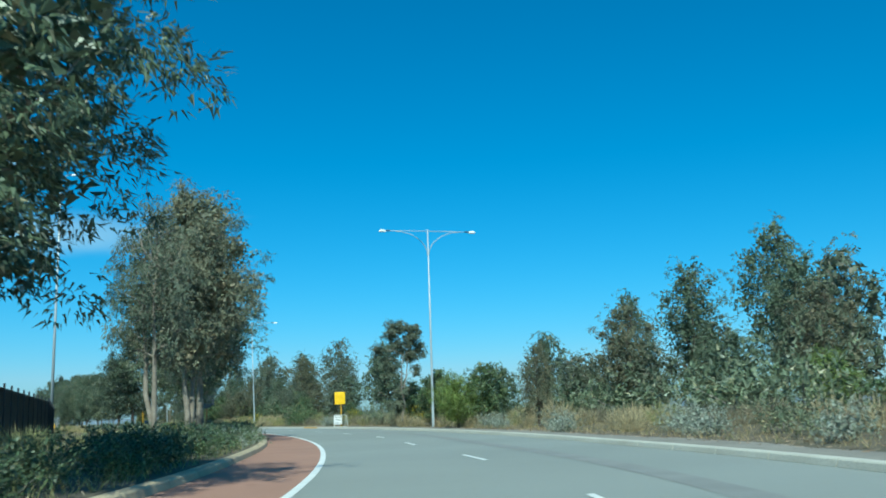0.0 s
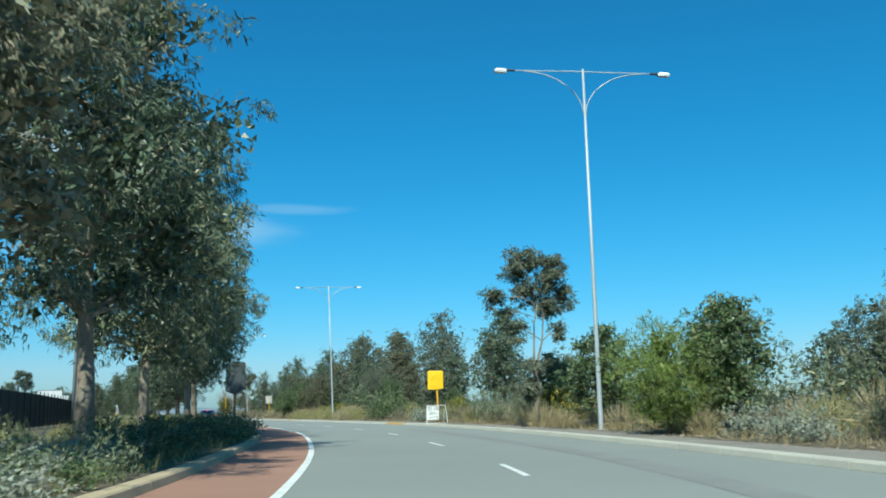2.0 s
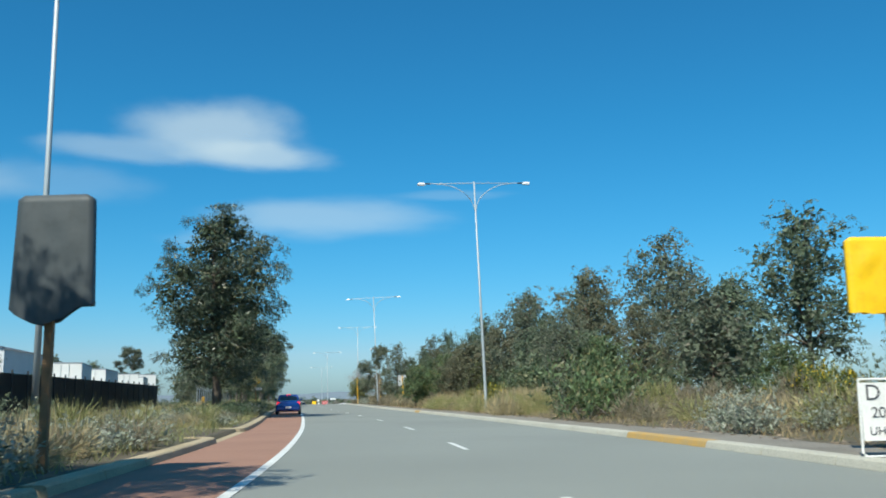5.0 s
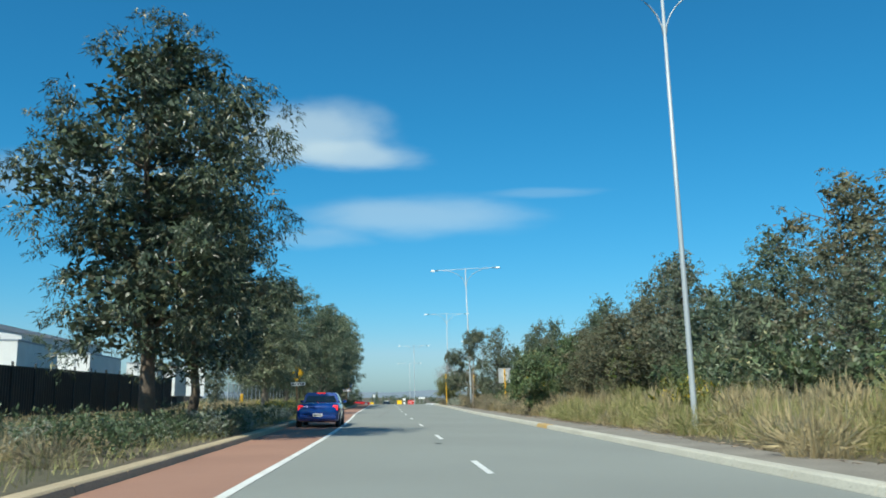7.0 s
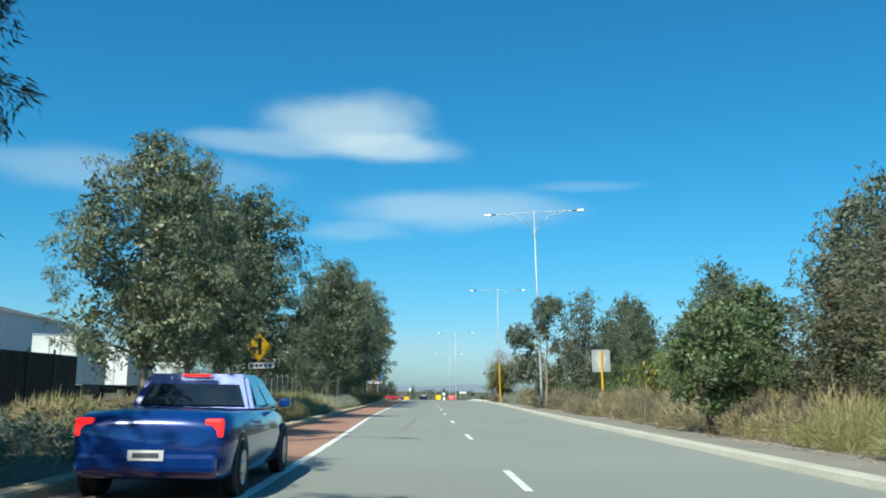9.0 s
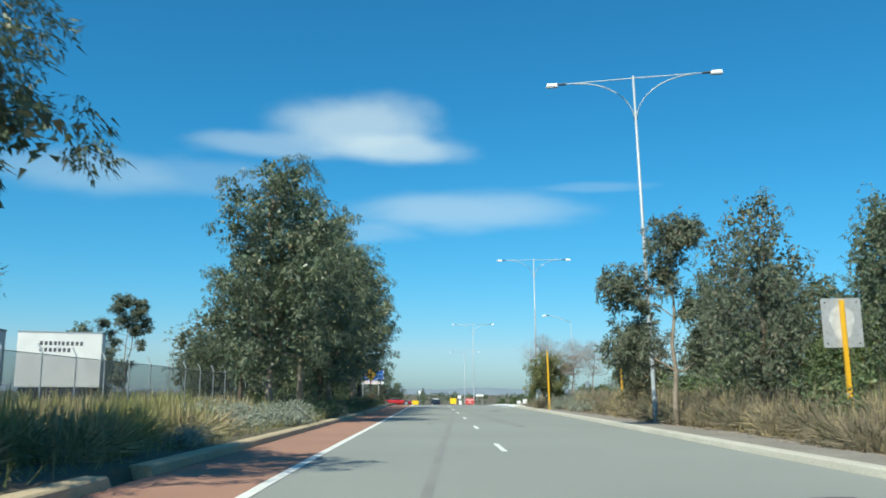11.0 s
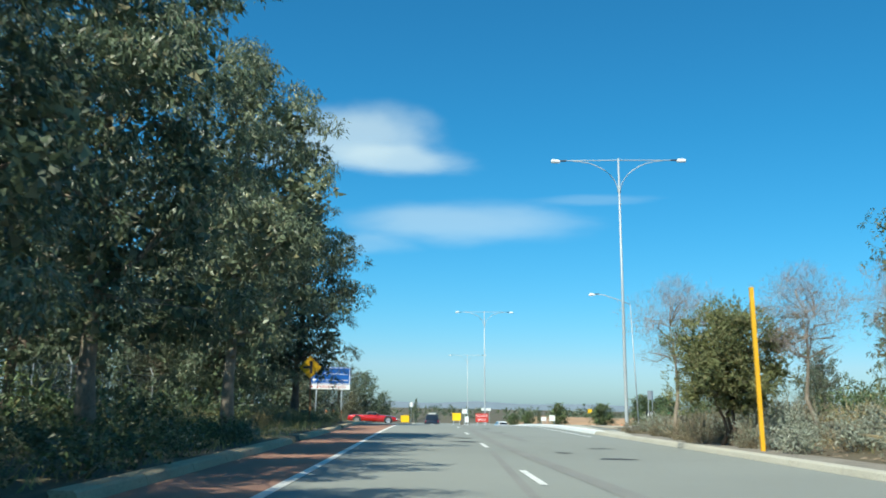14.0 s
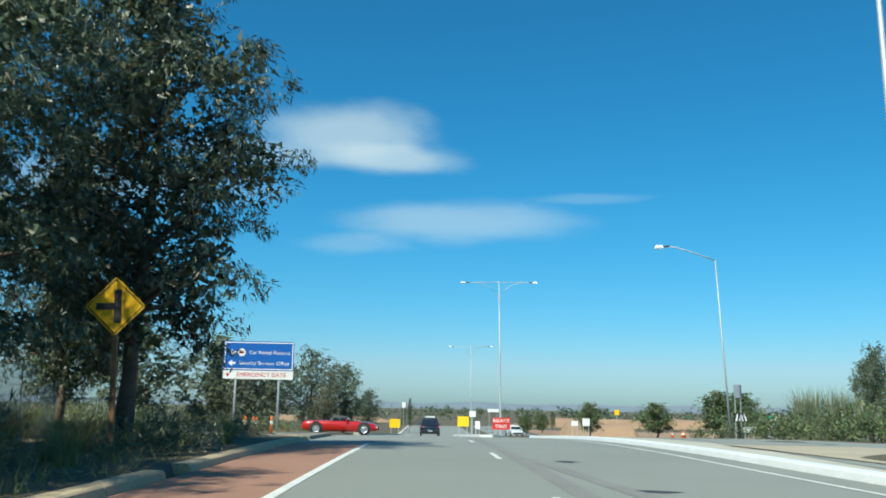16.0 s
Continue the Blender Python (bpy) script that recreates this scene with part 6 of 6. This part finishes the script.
small_board(11.8, 177, 0.7, 0.5, 1.6, M_WHITE, "low white roadworks sign by the bushes")
small_board(19.9, 150, 0.98, 0.62, 1.9, M_BLACK, "black board with white chevron bars", 2, "chevron_board", True)
small_board(23.2, 152, 0.98, 0.62, 2.0, M_BLACK, "black board with white chevron bars", 2, "chevron_board", True)
small_board(20.2, 149, 0.9, 0.42, 0.9, M_WHITE, "white hazard board by the bushes")
small_board(20.1, 151, 0.6, 0.95, 4.0, M_ROOF, "tall grey sign back above the bushes", 2)
small_board(26.3, 230, 0.8, 0.8, 4.2, M_YELCLOTH, "yellow warning sign far off", 1)
small_board(6.6, 230, 1.8, 0.5, 4.0, M_WHITE, "wide white sign over the far road", 2)
for x, y in ((-9.2, 118.6), (-9.6, 119.0), (-8.6, 119.2), (-9.0, 118.3)):
    b = thing("barrier_post", "orange and white roadworks post", "roadworks post", (x, y, zroad(y) + 0.1), 0, "roadworks posts")
    part("tube", tube([(0, 0, 0), (0, 0, 0.66), (0, 0, 0.7)], [0.07, 0.05, 0.03], 10), M_ORANGE, b, "", True)
    part("band", tube([(0, 0, 0.4), (0, 0, 0.52)], 0.066, 10), M_WHITE, b)
    part("foot", box(0.36, 0.36, 0.05, (0, 0, 0.025), 0.01), M_RUBBER, b)
bl = thing("bollard", "white plastic bollard with a green cap", "bollard", (20.9, 146.5, zroad(146.5) + 0.1))
part("tube", tube([(0, 0, 0), (0, 0, 1.3), (0, 0, 1.4)], [0.28, 0.26, 0.2], 12), M_WHITE, bl, "", True)
part("cap", tube([(0, 0, 1.4), (0, 0, 1.6), (0, 0, 1.7)], [0.2, 0.2, 0.1], 12), carpaint("green_plastic", (0.02, 0.25, 0.12), 0.5), bl, "green cap", True)
cone_src = None
for k in range(4, 12):
    x, y = (16 + 1.6 * k * 0.5, 170 + 4 * math.sin(k)) if k < 8 else (27 + 0.6 * (k - 8), 150 + 0.3 * k)
    m = pose(x, y, zroad(y) + 0.1)
    if cone_src is None:
        cone_src = thing("traffic_cone", "orange traffic cone with a white band", "traffic cone", group="traffic cones")
        part("cone", tube([(0, 0, 0.03), (0, 0, 0.68), (0, 0, 0.7)], [0.17, 0.035, 0.02], 12), M_ORANGE, cone_src, "", True)
        part("band", tube([(0, 0, 0.38), (0, 0, 0.54)], [0.101, 0.07], 12), M_WHITE, cone_src)
        part("foot", box(0.38, 0.38, 0.04, (0, 0, 0.02), 0.01), M_ORANGE, cone_src)
        cone_src.matrix_world = m
    else:
        copy_thing(cone_src, m)
strip("traffic_island", lambda y: lane_dash(y) + 1.6 - 1.2 * np.sin((y - 141) / 36 * math.pi), lambda y: lane_dash(y) + 2.4 + 1.6 * np.sin((y - 141) / 36 * math.pi), 141, 177, 1.0, 0.16, M_WHITE, "white kerbed traffic island", "kerb", None, 0.16)
strip("median_kerb", lambda y: kerb_left(y) - 0.2, lambda y: kerb_left(y) + 0.3, 140, 290, 2.0, 0.15, M_KERB, "pale kerb of the far road", "kerb", None, 0.15)
strip("earthworks", lambda y: 0 * y + 14, lambda y: 0 * y + 60, 176, 270, 6.0, 0.16, M_EARTH, "bare orange earth of the roadworks", "ground")


def earth_bank(x0, x1, y, h, seed):
    bm = bmesh.new()
    rows_ = []
    for j, (dy, k) in enumerate(((0, 0), (2, 0.7), (4, 1.0), (9, 1.0), (12, 0))):
        r_ = []
        for i in range(40):
            x = x0 + (x1 - x0) * i / 39
            e = min(1, min(i, 39 - i) / 4)
            r_.append(bm.verts.new((x, y + dy, zroad(y) + 0.1 + h * k * e * (0.8 + 0.4 * noise.noise((x * 0.1, j, seed))))))
        rows_.append(r_)
    for u, v in zip(rows_, rows_[1:]):
        for i in range(39):
            bm.faces.new((u[i], u[i + 1], v[i + 1], v[i]))
    tagged(part("earth_bank", bm, M_EARTH, None, "", True), "long low bank of bare orange earth", "earth bank")


earth_bank(14, 120, 300, 2.6, 3)
earth_bank(-60, -14, 330, 1.6, 5)
earth_bank(16, 27, 214, 2.2, 8)

# trees and bushes past the junction
for i, (x, y, h, k, w) in enumerate(((21.5, 160, 4.2, round_t, 1.3), (18.0, 168, 3.4, round_t, 1.3), (25, 166, 4.4, round_t, 1.3), (31, 152, 7.8, far_a, 1.0), (36, 146, 9.0, far_b, 1.0), (34, 160, 7.5, far_a, 1.1), (15.4, 190, 4.2, round_t, 0.9), (12.0, 232, 3.3, round_t, 1.1),
                                      (27.5, 172, 4.6, far_b, 1.2), (41, 160, 8.0, far_c, 1.1), (-6.9, 236, 6.0, far_a, 0.4), (-8.0, 238, 5.3, far_a, 0.55), (16, 245, 3.6, round_t, 1.2), (20, 262, 4.0, far_a, 0.9))):
    plant(k, x, y, h, i * 71, w)
reeds = thing("reed_clump", "tall pale green reed clump behind the cones", "reeds", (26.0, 150.5, zroad(150) + 0.1))
rr = np.random.default_rng(61)
q = np.concatenate([blades(rr, 260, 1.4, 3.9, 0.6, 0.02) + np.array([dx, dy, 0]) for dx, dy in ((-1.4, 0), (-0.3, 0.6), (0.8, 0.1), (1.8, 0.5), (2.6, 0))])
rb = new("foliage", quads("foliage", q, L_REED))
rb.parent = reeds
for k in range(9):
    p = thing("timber_stake", "thin weathered timber stake among reeds", "stake", (28.0 + 0.6 * k, 149.5 + 0.4 * math.sin(k * 3), zroad(150) + 0.1), 0, "stakes")
    part("stake_rod", tube([(0, 0, -0.1), (0.05 * math.sin(k), 0, 2.6 + 0.3 * math.sin(k * 2))], 0.04, 6), M_BRONZE, p)


def far_woods(name, y, x0, x1, n, h, seed, leaf):
    """A far belt of tree crowns as one mass of leaf clumps."""
    rng = np.random.default_rng(seed)
    cx = rng.uniform(x0, x1, n)
    hh = h * rng.uniform(0.45, 1.15, n)
    lobes = [(float(a), y + float(rng.uniform(-10, 10)), zroad(y) + float(b) * 0.55, float(b) * 0.6, 4.0, float(b) * 0.5) for a, b in zip(cx, hh)]
    qd, _ = foliage(rng, lobes, n * 14, 6, h * 0.16, h * 0.2, h * 0.09, 0.3)
    tagged(new(name, quads(name, qd, leaf)), "distant belt of dark trees on the horizon", "woods", "", "stuff")


far_woods("far_woods", 420, -300, 330, 260, 3.8, 51, L_DARK)
far_woods("far_woods", 760, -700, 700, 300, 5.0, 52, L_HEDGE)
far_woods("far_woods", 360, 30, 200, 60, 4.4, 53, L_DARK)
far_woods("far_woods", 300, -160, -22, 60, 4.0, 54, L_GREY)

# hills on the horizon, their distance haze painted in as blue-grey
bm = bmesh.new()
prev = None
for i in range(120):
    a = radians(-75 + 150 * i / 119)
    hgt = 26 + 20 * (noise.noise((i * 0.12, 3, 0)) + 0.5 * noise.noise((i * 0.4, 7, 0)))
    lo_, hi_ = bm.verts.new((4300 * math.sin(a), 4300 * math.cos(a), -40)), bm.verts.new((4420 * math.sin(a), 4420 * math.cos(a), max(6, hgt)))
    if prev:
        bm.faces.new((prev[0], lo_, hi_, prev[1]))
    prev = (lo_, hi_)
tagged(part("backdrop", bm, M_HILL, None, "", True), "low hills on the horizon, blue-grey with painted haze", "hills", "", "structure")


# ---- thin cloud, far off ----
def cloudmat(name, power, seed, low, high):
    m = bpy.data.materials.new(name)
    m.use_nodes = True
    nt = m.node_tree
    nt.nodes.remove(nt.nodes["Principled BSDF"])
    co, ln, no = nt.nodes.new("ShaderNodeTexCoord"), nt.nodes.new("ShaderNodeVectorMath"), nt.nodes.new("ShaderNodeTexNoise")
    mp = nt.nodes.new("ShaderNodeMapping")
    mp.inputs["Location"].default_value = (seed, seed * 0.7, 0)
    mp.inputs["Scale"].default_value = (1.2, 0.7, 1)
    no.inputs["Scale"].default_value, no.inputs["Detail"].default_value = 1.4, 5
    ln.operation = "LENGTH"
    nt.links.new(co.outputs["Object"], ln.inputs[0])
    nt.links.new(co.outputs["Object"], mp.inputs["Vector"])
    nt.links.new(mp.outputs[0], no.inputs["Vector"])
    a = nt.nodes.new("ShaderNodeMath")
    a.operation, a.inputs[1].default_value = "MULTIPLY_ADD", 0.6
    b = nt.nodes.new("ShaderNodeMath")
    b.operation, b.inputs[0].default_value = "SUBTRACT", 0.58
    nt.links.new(ln.outputs["Value"], b.inputs[1])
    nt.links.new(no.outputs["Fac"], a.inputs[0])
    nt.links.new(b.outputs[0], a.inputs[2])
    r = nt.nodes.new("ShaderNodeMapRange")
    r.interpolation_type = "SMOOTHERSTEP"
    r.inputs["From Min"].default_value, r.inputs["From Max"].default_value, r.inputs["To Max"].default_value = low, high, power
    nt.links.new(a.outputs[0], r.inputs["Value"])
    tr, em, mx = nt.nodes.new("ShaderNodeBsdfTransparent"), nt.nodes.new("ShaderNodeEmission"), nt.nodes.new("ShaderNodeMixShader")
    em.inputs["Color"].default_value, em.inputs["Strength"].default_value = (0.82, 0.95, 0.98, 1), 0.74
    for s, i in ((r.outputs[0], 0), (tr.outputs[0], 1), (em.outputs[0], 2)):
        nt.links.new(s, mx.inputs[i])
    nt.links.new(mx.outputs[0], nt.nodes["Material Output"].inputs["Surface"])
    return m


def cloud(dx, dz, w, h, power, seed, low=0.1, high=0.72, roll=0.0):
    """A soft sheet of cloud 4 km off: bearing and height in metres there, half sizes."""
    me = mesh_from("cloud", [(-1, -1, 0), (1, -1, 0), (1, 1, 0), (-1, 1, 0)], [(0, 1, 2, 3)], cloudmat("cloud_vapour", power, seed, low, high))
    ob = new("cloud", me)
    ob.matrix_world = look((dx, 3900 + seed * 3, dz), (dx * 2, 8000, dz * 2.05), roll) @ Matrix.Diagonal((w, h, 1, 1))
    ob.visible_shadow = False
    tagged(ob, "thin white streak of cloud in the blue sky", "cloud", "", "structure")


cloud(-420, 1180, 620, 230, 0.52, 1.0)
cloud(-250, 1070, 620, 120, 0.55, 2.3)
cloud(-820, 1085, 560, 110, 0.3, 3.1)
cloud(-1050, 930, 620, 160, 0.14, 4.4)
cloud(70, 795, 900, 160, 0.36, 5.2)
cloud(-1600, 955, 700, 190, 0.24, 8.3)
cloud(-400, 690, 420, 80, 0.18, 6.6)
cloud(640, 905, 480, 42, 0.14, 7.9)
